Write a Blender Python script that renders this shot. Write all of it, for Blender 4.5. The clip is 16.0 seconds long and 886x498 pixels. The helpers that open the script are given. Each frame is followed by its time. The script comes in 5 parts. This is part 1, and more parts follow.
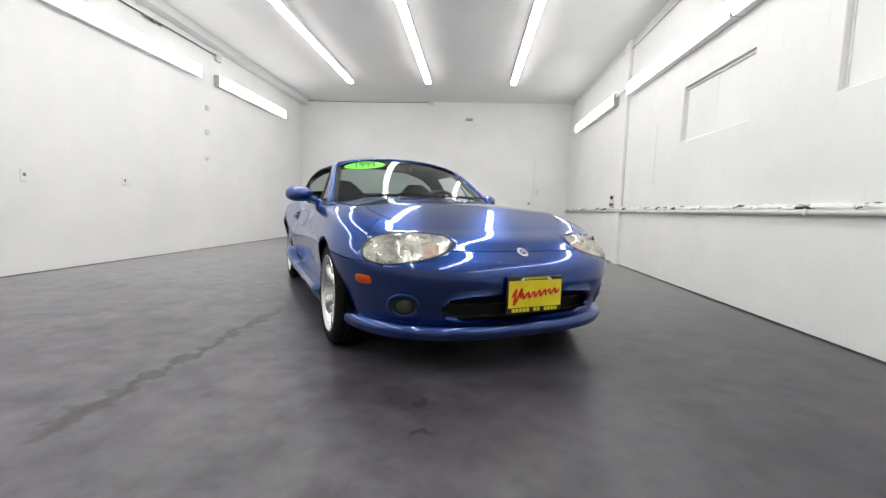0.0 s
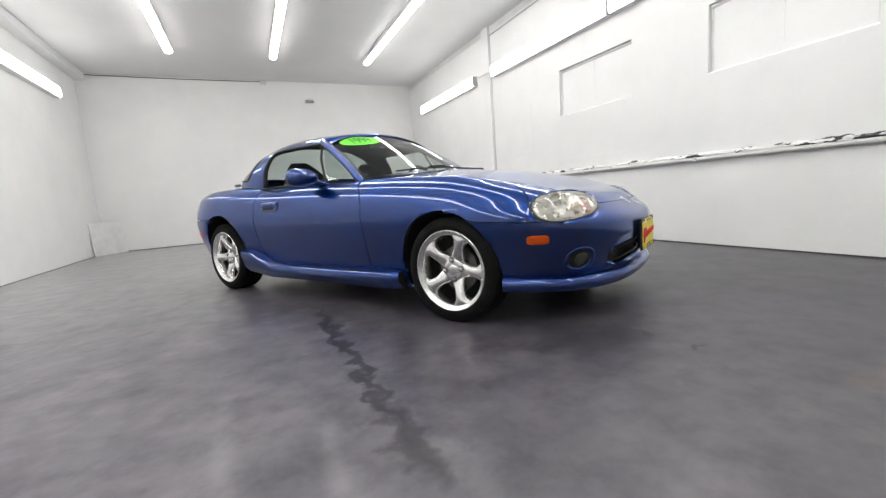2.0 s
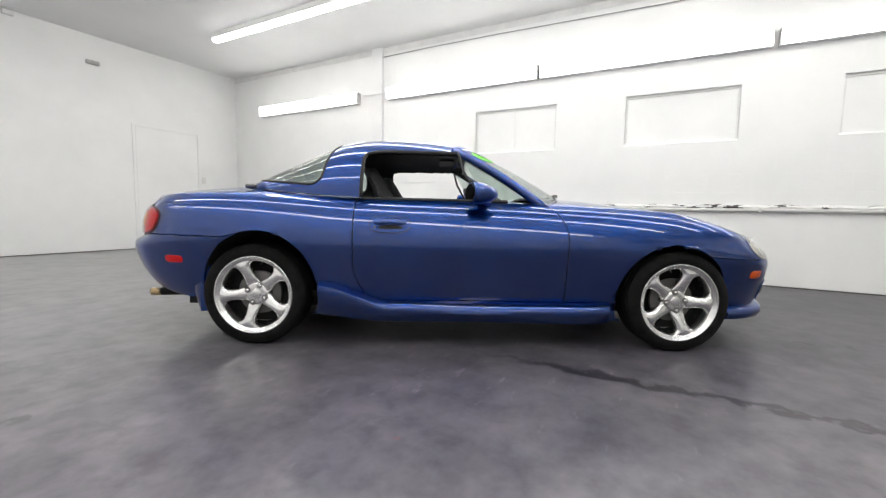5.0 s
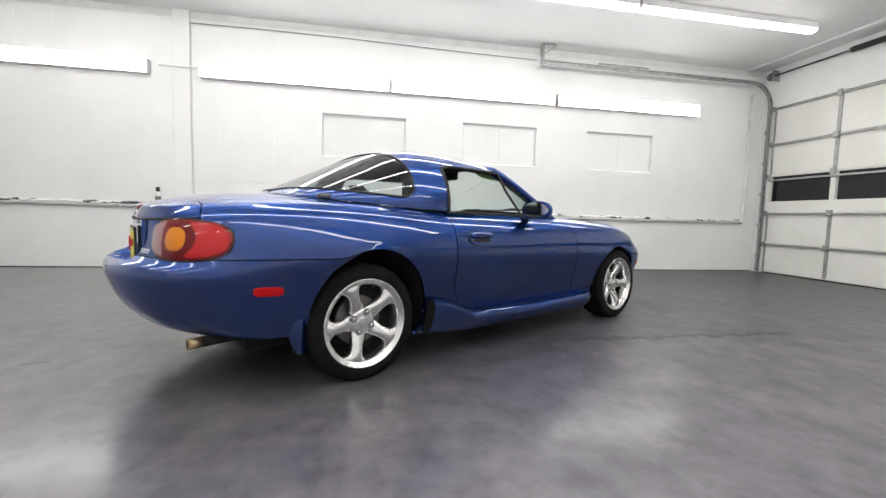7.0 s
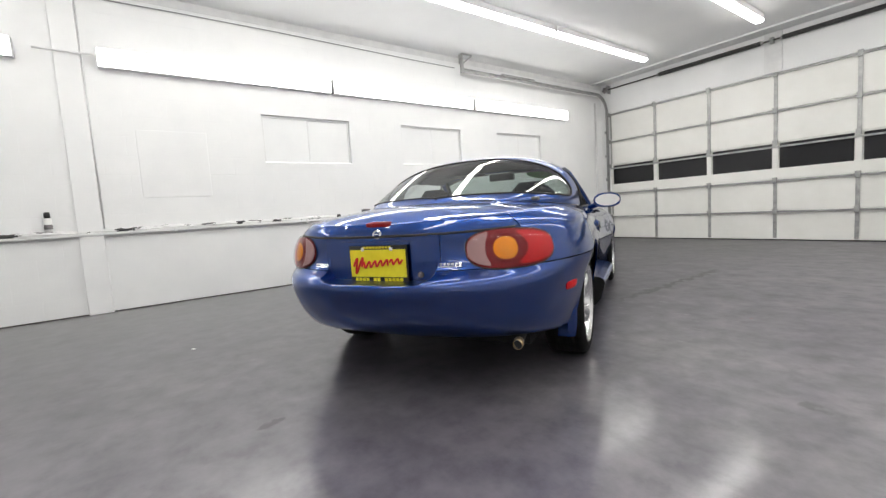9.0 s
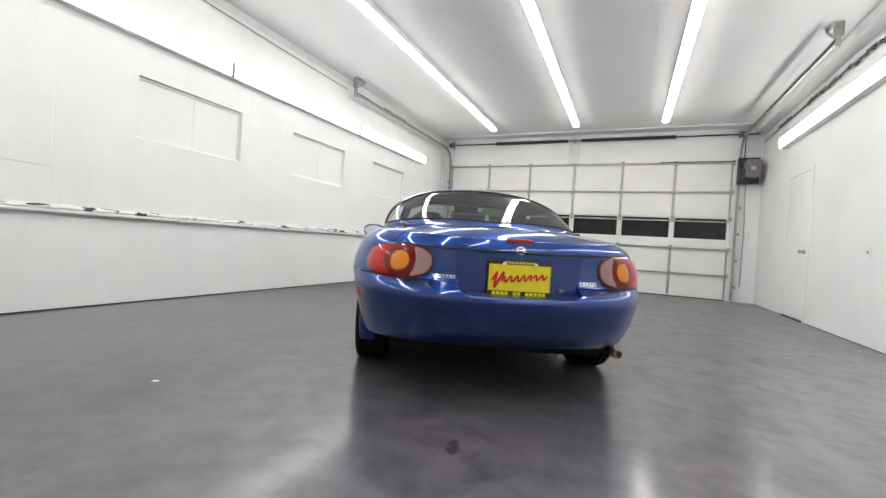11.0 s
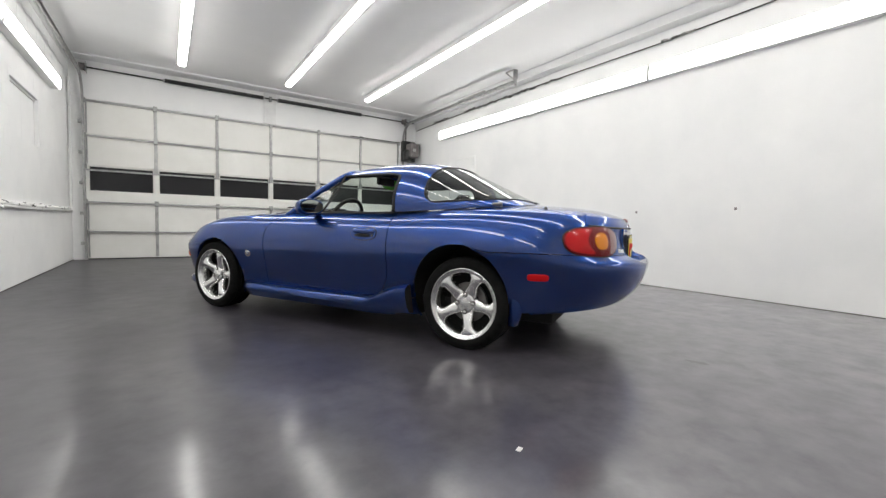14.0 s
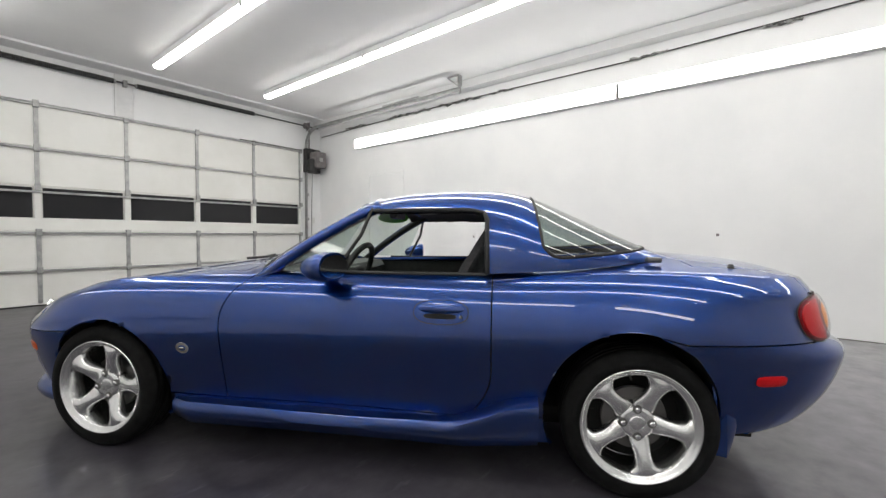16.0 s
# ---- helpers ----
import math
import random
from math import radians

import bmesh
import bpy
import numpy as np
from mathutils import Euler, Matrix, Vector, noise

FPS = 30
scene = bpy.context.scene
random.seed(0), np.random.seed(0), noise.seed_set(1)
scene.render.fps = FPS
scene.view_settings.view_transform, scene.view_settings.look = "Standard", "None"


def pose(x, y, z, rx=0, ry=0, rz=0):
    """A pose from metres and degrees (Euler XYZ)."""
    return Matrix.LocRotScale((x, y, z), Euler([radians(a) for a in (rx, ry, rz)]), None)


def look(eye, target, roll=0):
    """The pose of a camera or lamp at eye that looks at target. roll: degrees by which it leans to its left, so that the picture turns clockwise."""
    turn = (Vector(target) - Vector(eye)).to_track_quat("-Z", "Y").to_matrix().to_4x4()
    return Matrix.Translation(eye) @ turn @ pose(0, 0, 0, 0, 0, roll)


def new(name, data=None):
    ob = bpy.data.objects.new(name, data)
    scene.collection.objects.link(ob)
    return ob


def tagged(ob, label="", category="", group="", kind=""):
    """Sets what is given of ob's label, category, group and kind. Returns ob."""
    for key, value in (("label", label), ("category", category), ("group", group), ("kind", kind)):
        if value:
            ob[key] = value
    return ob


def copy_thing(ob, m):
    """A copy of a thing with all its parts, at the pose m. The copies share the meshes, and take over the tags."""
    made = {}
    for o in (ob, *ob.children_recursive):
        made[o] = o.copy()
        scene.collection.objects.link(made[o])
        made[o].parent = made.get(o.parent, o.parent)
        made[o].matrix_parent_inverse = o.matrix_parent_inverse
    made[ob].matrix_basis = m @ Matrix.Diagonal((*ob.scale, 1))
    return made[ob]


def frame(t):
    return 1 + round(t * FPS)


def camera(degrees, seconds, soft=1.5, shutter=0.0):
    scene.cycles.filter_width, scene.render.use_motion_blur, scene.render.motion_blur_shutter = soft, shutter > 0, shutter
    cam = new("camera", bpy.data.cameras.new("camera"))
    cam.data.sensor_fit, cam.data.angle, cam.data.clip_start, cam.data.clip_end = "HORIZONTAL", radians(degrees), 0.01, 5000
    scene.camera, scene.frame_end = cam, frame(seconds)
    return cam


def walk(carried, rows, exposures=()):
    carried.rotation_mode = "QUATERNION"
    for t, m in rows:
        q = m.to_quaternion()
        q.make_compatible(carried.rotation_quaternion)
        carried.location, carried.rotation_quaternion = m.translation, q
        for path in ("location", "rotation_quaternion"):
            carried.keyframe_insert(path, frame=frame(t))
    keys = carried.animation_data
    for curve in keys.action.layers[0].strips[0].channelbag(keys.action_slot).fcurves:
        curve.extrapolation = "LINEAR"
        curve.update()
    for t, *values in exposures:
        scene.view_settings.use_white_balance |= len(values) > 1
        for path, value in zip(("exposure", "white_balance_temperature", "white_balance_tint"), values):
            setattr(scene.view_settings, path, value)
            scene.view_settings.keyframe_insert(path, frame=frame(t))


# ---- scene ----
cam = camera(93.4, 16.0, soft=1.4)
EXPOSURES = ((0, 0.02), (1.0, -0.06), (2.5, 0.1), (5.0, 0.13), (7.5, 0.08), (11.0, -0.02), (14.0, -0.06), (16.0, -0.12))
PATH = [
    (0, (0.61, -3.566, 0.741), (0.478, -1.579, 0.553), 1.9),
    (0.5, (0.232, -3.586, 0.691), (0.427, -1.612, 0.438), -1.8),
    (1, (-0.177, -3.529, 0.672), (0.294, -1.598, 0.442), -2.2),
    (1.5, (-0.606, -3.416, 0.67), (0.019, -1.53, 0.441), -3.9),
    (2, (-1.035, -3.255, 0.657), (-0.217, -1.449, 0.395), -4.2),
    (2.5, (-1.422, -3.05, 0.693), (-0.409, -1.339, 0.484), -0.5),
    (3, (-1.715, -2.774, 0.72), (-0.487, -1.206, 0.536), 0.6),
    (3.5, (-2.019, -2.462, 0.716), (-0.647, -1.015, 0.565), 1.2),
    (4, (-2.257, -2.118, 0.733), (-0.751, -0.814, 0.557), 1.2),
    (4.5, (-2.481, -1.746, 0.736), (-0.832, -0.622, 0.595), 1.6),
    (5, (-2.68, -1.324, 0.731), (-0.937, -0.361, 0.55), 1.1),
    (5.2, (-2.747, -1.139, 0.733), (-0.966, -0.244, 0.579), 1.8),
    (7.3, (-3.188, 0.925, 0.783), (-1.294, 0.326, 0.546), 1.4),
    (7.5, (-3.171, 1.136, 0.793), (-1.329, 0.408, 0.512), 0.7),
    (8, (-3.073, 1.661, 0.815), (-1.306, 0.75, 0.595), -4.9),
    (8.2, (-3.006, 1.885, 0.836), (-1.266, 0.923, 0.621), -6.0),
    (10.3, (-1.885, 3.274, 0.777), (-0.736, 1.638, 0.712), 2.7),
    (10.5, (-1.772, 3.404, 0.778), (-0.763, 1.678, 0.711), 2.1),
    (11, (-1.408, 3.627, 0.741), (-0.601, 1.798, 0.717), 3.7),
    (11.5, (-0.886, 3.813, 0.756), (-0.495, 1.856, 0.62), -1.0),
    (12, (-0.391, 3.895, 0.751), (-0.235, 1.905, 0.636), 0.4),
    (12.5, (0.106, 3.889, 0.748), (-0.073, 1.898, 0.669), -0.2),
    (13, (0.637, 3.801, 0.746), (0.164, 1.859, 0.652), 0.6),
    (13.5, (1.118, 3.601, 0.723), (0.32, 1.769, 0.64), -0.1),
    (14, (1.55, 3.301, 0.725), (0.447, 1.637, 0.607), 1.3),
    (14.5, (1.856, 2.937, 0.794), (0.525, 1.447, 0.714), 1.3),
    (15, (1.972, 2.48, 0.848), (0.575, 1.05, 0.763), 2.7),
    (15.5, (1.926, 2.088, 0.919), (0.36, 0.843, 0.93), 4.8),
    (16, (1.718, 1.737, 0.949), (0.153, 0.494, 0.884), 0.2),
]
walk(cam, [(t, look(eye, target, roll)) for t, eye, target, roll in PATH], EXPOSURES)

# ---- world and exposure ----
world = bpy.data.worlds.new("world")
scene.world = world
world.use_nodes = True
world.node_tree.nodes["Background"].inputs[0].default_value = (0.5, 0.55, 0.6, 1)
world.node_tree.nodes["Background"].inputs[1].default_value = 0.02
LAMP_STRENGTH, WALL_LAMP_STRENGTH = 18.0, 9.2
scene.view_settings.exposure = 0.0

# ---- materials ----
def material(name, base, rough=0.5, metal=0.0, coat=0.0, spec=0.5, ior=1.45):
    m = bpy.data.materials.new(name)
    m.use_nodes = True
    b = m.node_tree.nodes["Principled BSDF"]
    b.inputs["Base Color"].default_value = (*base, 1)
    b.inputs["Roughness"].default_value = rough
    b.inputs["Metallic"].default_value = metal
    b.inputs["Coat Weight"].default_value = coat
    b.inputs["Coat Roughness"].default_value = 0.03
    b.inputs["Specular IOR Level"].default_value = spec
    b.inputs["IOR"].default_value = ior
    return m


def node(m, kind, **values):
    n = m.node_tree.nodes.new(kind)
    for k, v in values.items():
        n.inputs[k].default_value = v
    return n


def link(m, a, out, b, into):
    m.node_tree.links.new(a.outputs[out], b.inputs[into])


def coords(m, scale=(1, 1, 1), world=False):
    mp = node(m, "ShaderNodeMapping", Scale=scale)
    if world:
        link(m, node(m, "ShaderNodeNewGeometry"), "Position", mp, "Vector")
    else:
        link(m, node(m, "ShaderNodeTexCoord"), "Object", mp, "Vector")
    return mp


def ramp(m, source, out, stops):
    r = node(m, "ShaderNodeValToRGB")
    link(m, source, out, r, "Fac")
    els = r.color_ramp.elements
    while len(els) < len(stops):
        els.new(0.5)
    for e, (p, c) in zip(els, stops):
        e.position, e.color = p, (*c, 1) if len(c) == 3 else c
    return r


def grain(m, tint_a, tint_b, scale, lo=0.35, hi=0.65, detail=6.0, bump=0.0, bump_scale=None, rough=None, stretch=(1, 1, 1), world=False):
    """Two-tone noise on the base colour, fine relief and uneven gloss."""
    b = m.node_tree.nodes["Principled BSDF"]
    mp = coords(m, stretch, world)
    n = node(m, "ShaderNodeTexNoise", Scale=scale, Detail=detail, Roughness=0.6)
    link(m, mp, "Vector", n, "Vector")
    r = ramp(m, n, "Fac", [(lo, tint_a), (hi, tint_b)])
    link(m, r, "Color", b, "Base Color")
    if bump:
        f = node(m, "ShaderNodeTexNoise", Scale=bump_scale or scale * 8, Detail=4.0)
        link(m, mp, "Vector", f, "Vector")
        u = node(m, "ShaderNodeBump", Strength=bump, Distance=0.004)
        link(m, f, "Fac", u, "Height")
        link(m, u, "Normal", b, "Normal")
    if rough:
        g = node(m, "ShaderNodeMapRange")
        g.inputs["To Min"].default_value, g.inputs["To Max"].default_value = rough
        link(m, n, "Fac", g, "Value")
        link(m, g, "Result", b, "Roughness")
    return m


M = {}
M["wall"] = grain(material("white_wall_paint", (0.8, 0.8, 0.8), 0.55), (0.825, 0.83, 0.83), (0.88, 0.88, 0.875), 1.3, bump=0.2, bump_scale=60, world=True)
M["ceiling"] = grain(material("white_ceiling_paint", (0.75, 0.75, 0.75), 0.6), (0.77, 0.775, 0.78), (0.82, 0.82, 0.82), 0.8, bump=0.1, bump_scale=40)
M["trim_white"] = grain(material("white_trim_paint", (0.78, 0.78, 0.78), 0.4), (0.7, 0.7, 0.7), (0.8, 0.8, 0.79), 5.0)
M["door_panel"] = grain(material("garage_door_paint", (0.78, 0.78, 0.75), 0.45), (0.80, 0.795, 0.755), (0.86, 0.855, 0.82), 2.0, bump=0.1, bump_scale=30)
M["galvanised"] = grain(material("galvanised_steel", (0.55, 0.55, 0.54), 0.42, 0.6), (0.30, 0.30, 0.30), (0.48, 0.48, 0.47), 12.0, rough=(0.3, 0.55))
M["black_steel"] = grain(material("black_steel", (0.02, 0.02, 0.02), 0.45), (0.012, 0.012, 0.012), (0.05, 0.05, 0.05), 30.0)
M["dark_glass"] = material("dark_window_glass", (0.012, 0.012, 0.014), 0.08)
M["rubber_seal"] = material("dark_rubber_seal", (0.02, 0.02, 0.02), 0.7)
M["lamp_body"] = material("white_lamp_enamel", (0.8, 0.8, 0.8), 0.35)
glow = bpy.data.materials.new("lit_diffuser")
glow.use_nodes = True
glow_b = glow.node_tree.nodes["Principled BSDF"]
glow_b.inputs["Base Color"].default_value = (0.9, 0.9, 0.9, 1)
glow_b.inputs["Emission Color"].default_value = (1.0, 0.985, 0.945, 1)
glow_b.inputs["Emission Strength"].default_value = LAMP_STRENGTH
M["glow"] = glow
soft_glow = glow.copy()
soft_glow.name = "lit_wall_diffuser"
soft_glow.node_tree.nodes["Principled BSDF"].inputs["Emission Strength"].default_value = WALL_LAMP_STRENGTH
M["wall_glow"] = soft_glow


def floor_material():
    m = material("sealed_dark_concrete", (0.07, 0.07, 0.075), 0.3, ior=1.45)
    b = m.node_tree.nodes["Principled BSDF"]
    mp = coords(m)
    big = node(m, "ShaderNodeTexNoise", Scale=0.7, Detail=5.0, Roughness=0.55)
    link(m, mp, "Vector", big, "Vector")
    small = node(m, "ShaderNodeTexNoise", Scale=3.0, Detail=4.0, Roughness=0.58)
    link(m, mp, "Vector", small, "Vector")
    tone = ramp(m, big, "Fac", [(0.25, (0.049, 0.045, 0.056)), (0.5, (0.070, 0.066, 0.077)), (0.75, (0.098, 0.095, 0.101))])
    fine = ramp(m, small, "Fac", [(0.28, (0.7, 0.7, 0.72)), (0.5, (1, 1, 1)), (0.72, (1.22, 1.2, 1.17))])

    def multiply(a, c):
        x = node(m, "ShaderNodeMix")
        x.data_type, x.blend_type = "RGBA", "MULTIPLY"
        x.inputs["Factor"].default_value = 1.0
        m.node_tree.links.new(a, x.inputs[6])
        m.node_tree.links.new(c, x.inputs[7])
        return x.outputs[2]

    colour = multiply(tone.outputs["Color"], fine.outputs["Color"])
    # cloudy marbling of the sealer, a hand's width across
    cloud = node(m, "ShaderNodeTexNoise", Scale=7.5, Detail=5.0, Roughness=0.62)
    link(m, mp, "Vector", cloud, "Vector")
    marbled = ramp(m, cloud, "Fac", [(0.32, (0.66, 0.65, 0.69)), (0.5, (1, 1, 1)), (0.69, (1.28, 1.26, 1.24))])
    colour = multiply(colour, marbled.outputs["Color"])
    # mottled smudges; the darkness round the car, partly its reflection, is painted by distance
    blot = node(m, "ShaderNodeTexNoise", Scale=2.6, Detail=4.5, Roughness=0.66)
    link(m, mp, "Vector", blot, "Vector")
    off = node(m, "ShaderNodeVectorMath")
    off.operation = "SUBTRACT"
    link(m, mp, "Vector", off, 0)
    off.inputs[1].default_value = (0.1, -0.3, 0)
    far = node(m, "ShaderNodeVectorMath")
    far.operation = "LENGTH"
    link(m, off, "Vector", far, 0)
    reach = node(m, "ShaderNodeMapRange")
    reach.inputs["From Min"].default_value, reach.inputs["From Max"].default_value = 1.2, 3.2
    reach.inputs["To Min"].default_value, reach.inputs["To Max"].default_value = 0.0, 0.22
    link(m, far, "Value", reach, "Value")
    blot_near = node(m, "ShaderNodeMath")
    link(m, blot, "Fac", blot_near, 0)
    link(m, reach, "Result", blot_near, 1)
    smudge_shade = ramp(m, blot_near, "Value", [(0.34, (0.66, 0.65, 0.69)), (0.46, (0.92, 0.91, 0.94)), (0.62, (1.16, 1.16, 1.15))])
    colour = multiply(colour, smudge_shade.outputs["Color"])
    # short pale scuffs dragged across the floor beside the car
    scuff_map = node(m, "ShaderNodeMapping", Scale=(6.0, 20.0, 1.0), Rotation=(0, 0, -0.8))
    link(m, node(m, "ShaderNodeTexCoord"), "Object", scuff_map, "Vector")
    scuff = node(m, "ShaderNodeTexNoise", Scale=1.0, Detail=4.0, Roughness=0.6)
    link(m, scuff_map, "Vector", scuff, "Vector")
    kept = node(m, "ShaderNodeMath")
    kept.operation = "SUBTRACT"
    link(m, scuff, "Fac", kept, 0)
    link(m, reach, "Result", kept, 1)
    pale = ramp(m, kept, "Value", [(0.60, (1, 1, 1)), (0.72, (1.75, 1.72, 1.66))])
    colour = multiply(colour, pale.outputs["Color"])
    # tone graded across the room, paler at low x and darker at high x
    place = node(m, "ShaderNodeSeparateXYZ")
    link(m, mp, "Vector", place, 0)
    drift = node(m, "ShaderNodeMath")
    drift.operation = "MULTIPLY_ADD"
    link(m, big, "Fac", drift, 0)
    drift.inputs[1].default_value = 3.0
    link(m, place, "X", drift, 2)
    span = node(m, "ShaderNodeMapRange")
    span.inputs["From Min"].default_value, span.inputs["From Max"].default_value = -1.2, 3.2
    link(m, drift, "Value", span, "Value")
    cross_tone = ramp(m, span, "Result", [(0.0, (1.95, 1.94, 1.94)), (0.5, (1.12, 1.12, 1.12)), (1.0, (0.62, 0.62, 0.64))])
    colour = multiply(colour, cross_tone.outputs["Color"])
    # ragged coordinates for the stains
    wob = node(m, "ShaderNodeTexNoise", Scale=9.0, Detail=3.0)
    link(m, mp, "Vector", wob, "Vector")
    shift = node(m, "ShaderNodeVectorMath")
    shift.operation = "MULTIPLY_ADD"
    link(m, wob, "Color", shift, 0)
    shift.inputs[1].default_value, shift.inputs[2].default_value = (0.26, 0.26, 0), (-0.13, -0.13, 0)
    ragged = node(m, "ShaderNodeVectorMath")
    ragged.operation = "ADD"
    link(m, mp, "Vector", ragged, 0)
    link(m, shift, "Vector", ragged, 1)
    # drip marks and dark blots: centre, reach along x and y, tint
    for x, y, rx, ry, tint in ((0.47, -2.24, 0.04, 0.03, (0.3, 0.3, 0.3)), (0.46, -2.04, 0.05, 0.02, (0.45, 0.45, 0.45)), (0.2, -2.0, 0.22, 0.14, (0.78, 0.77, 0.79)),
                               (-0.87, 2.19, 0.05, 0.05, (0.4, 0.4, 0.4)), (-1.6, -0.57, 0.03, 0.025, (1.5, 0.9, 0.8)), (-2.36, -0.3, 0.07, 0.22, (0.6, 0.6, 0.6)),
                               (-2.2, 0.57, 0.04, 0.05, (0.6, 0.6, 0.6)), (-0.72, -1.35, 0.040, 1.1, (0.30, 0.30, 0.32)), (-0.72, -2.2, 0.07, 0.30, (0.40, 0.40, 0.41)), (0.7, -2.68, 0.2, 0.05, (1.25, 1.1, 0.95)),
                               # blots under the nose: part stain, part the car's dark reflection painted in
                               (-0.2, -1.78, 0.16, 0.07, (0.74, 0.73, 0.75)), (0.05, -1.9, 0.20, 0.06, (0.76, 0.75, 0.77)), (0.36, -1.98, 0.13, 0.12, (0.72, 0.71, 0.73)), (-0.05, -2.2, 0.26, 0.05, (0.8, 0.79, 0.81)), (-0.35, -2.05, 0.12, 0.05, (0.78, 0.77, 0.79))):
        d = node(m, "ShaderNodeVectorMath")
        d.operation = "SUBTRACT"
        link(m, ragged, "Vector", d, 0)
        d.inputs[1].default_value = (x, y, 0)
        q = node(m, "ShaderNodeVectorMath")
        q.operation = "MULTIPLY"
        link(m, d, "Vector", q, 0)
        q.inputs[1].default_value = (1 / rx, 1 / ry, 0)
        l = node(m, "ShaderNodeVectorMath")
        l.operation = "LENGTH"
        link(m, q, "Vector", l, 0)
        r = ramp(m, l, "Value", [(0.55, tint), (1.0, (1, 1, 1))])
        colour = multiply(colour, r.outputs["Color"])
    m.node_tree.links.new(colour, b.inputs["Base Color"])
    g = node(m, "ShaderNodeMapRange")
    g.inputs["From Min"].default_value, g.inputs["From Max"].default_value = 0.3, 0.7
    g.inputs["To Min"].default_value, g.inputs["To Max"].default_value = 0.29, 0.35
    link(m, big, "Fac", g, "Value")
    # the sealer is worn dull towards the garage door
    axis = node(m, "ShaderNodeSeparateXYZ")
    link(m, mp, "Vector", axis, 0)
    worn = node(m, "ShaderNodeMapRange")
    worn.interpolation_type = "SMOOTHSTEP"
    worn.inputs["From Min"].default_value, worn.inputs["From Max"].default_value = -2.2, 1.6
    worn.inputs["To Min"].default_value, worn.inputs["To Max"].default_value = 0.12, 0.0
    link(m, axis, "Y", worn, "Value")
    total = node(m, "ShaderNodeMath")
    link(m, g, "Result", total, 0)
    link(m, worn, "Result", total, 1)
    link(m, total, "Value", b, "Roughness")
    sealer = node(m, "ShaderNodeMapRange")
    sealer.inputs["From Min"].default_value, sealer.inputs["From Max"].default_value = 0.0, 0.12
    sealer.inputs["To Min"].default_value, sealer.inputs["To Max"].default_value = 0.62, 0.12
    link(m, worn, "Result", sealer, "Value")
    link(m, sealer, "Result", b, "Coat Weight")
    b.inputs["Coat IOR"].default_value = 1.5
    b.inputs["Coat Roughness"].default_value = 0.15
    u = node(m, "ShaderNodeBump", Strength=0.03, Distance=0.002)
    grit = node(m, "ShaderNodeTexNoise", Scale=14.0, Detail=2.0)
    link(m, mp, "Vector", grit, "Vector")
    link(m, grit, "Fac", u, "Height")
    link(m, u, "Normal", b, "Normal")
    return m


M["floor"] = floor_material()


def car_paint():
    m = material("blue_metallic_paint", (0.012, 0.045, 0.27), 0.24, 1.0, 1.0)
    b = m.node_tree.nodes["Principled BSDF"]
    b.inputs["Coat IOR"].default_value = 1.62
    b.inputs["Specular Tint"].default_value = (0.48, 0.58, 0.92, 1)
    b.inputs["Coat Roughness"].default_value = 0.015
    mp = coords(m)
    v = node(m, "ShaderNodeTexNoise", Scale=2.5, Detail=2.0)
    link(m, mp, "Vector", v, "Vector")
    r = ramp(m, v, "Fac", [(0.3, (0.0056, 0.037, 0.193)), (0.7, (0.0065, 0.043, 0.222))])
    link(m, r, "Color", b, "Base Color")
    # faint haze of dust and swirl in the lacquer
    n = node(m, "ShaderNodeTexNoise", Scale=6.0, Detail=6.0, Roughness=0.6)
    link(m, mp, "Vector", n, "Vector")
    g = node(m, "ShaderNodeMapRange")
    g.inputs["From Min"].default_value, g.inputs["From Max"].default_value = 0.35, 0.7
    g.inputs["To Min"].default_value, g.inputs["To Max"].default_value = 0.285, 0.31
    link(m, n, "Fac", g, "Value")
    link(m, g, "Result", b, "Roughness")
    return m


M["paint"] = car_paint()
M["black_plastic"] = grain(material("black_plastic", (0.02, 0.02, 0.02), 0.5), (0.014, 0.014, 0.014), (0.03, 0.03, 0.03), 20.0)
M["dark_void"] = material("underbody_shade_black", (0.01, 0.01, 0.01), 0.9)
M["tyre"] = grain(material("tyre_rubber", (0.01, 0.01, 0.01), 0.8, spec=0.18), (0.005, 0.005, 0.005), (0.010, 0.010, 0.010), 25.0, bump=0.2, bump_scale=120)
M["alloy"] = grain(material("silver_alloy", (0.8, 0.8, 0.8), 0.25, 1.0), (0.74, 0.74, 0.735), (0.86, 0.86, 0.85), 30.0, rough=(0.16, 0.30))
M["chrome"] = material("chrome", (0.85, 0.85, 0.85), 0.06, 1.0)
M["brake"] = material("brake_steel", (0.16, 0.155, 0.15), 0.4, 0.9)
M["fabric"] = grain(material("dark_seat_fabric", (0.03, 0.03, 0.032), 0.85), (0.02, 0.02, 0.022), (0.045, 0.045, 0.05), 60.0, bump=0.3, bump_scale=300)


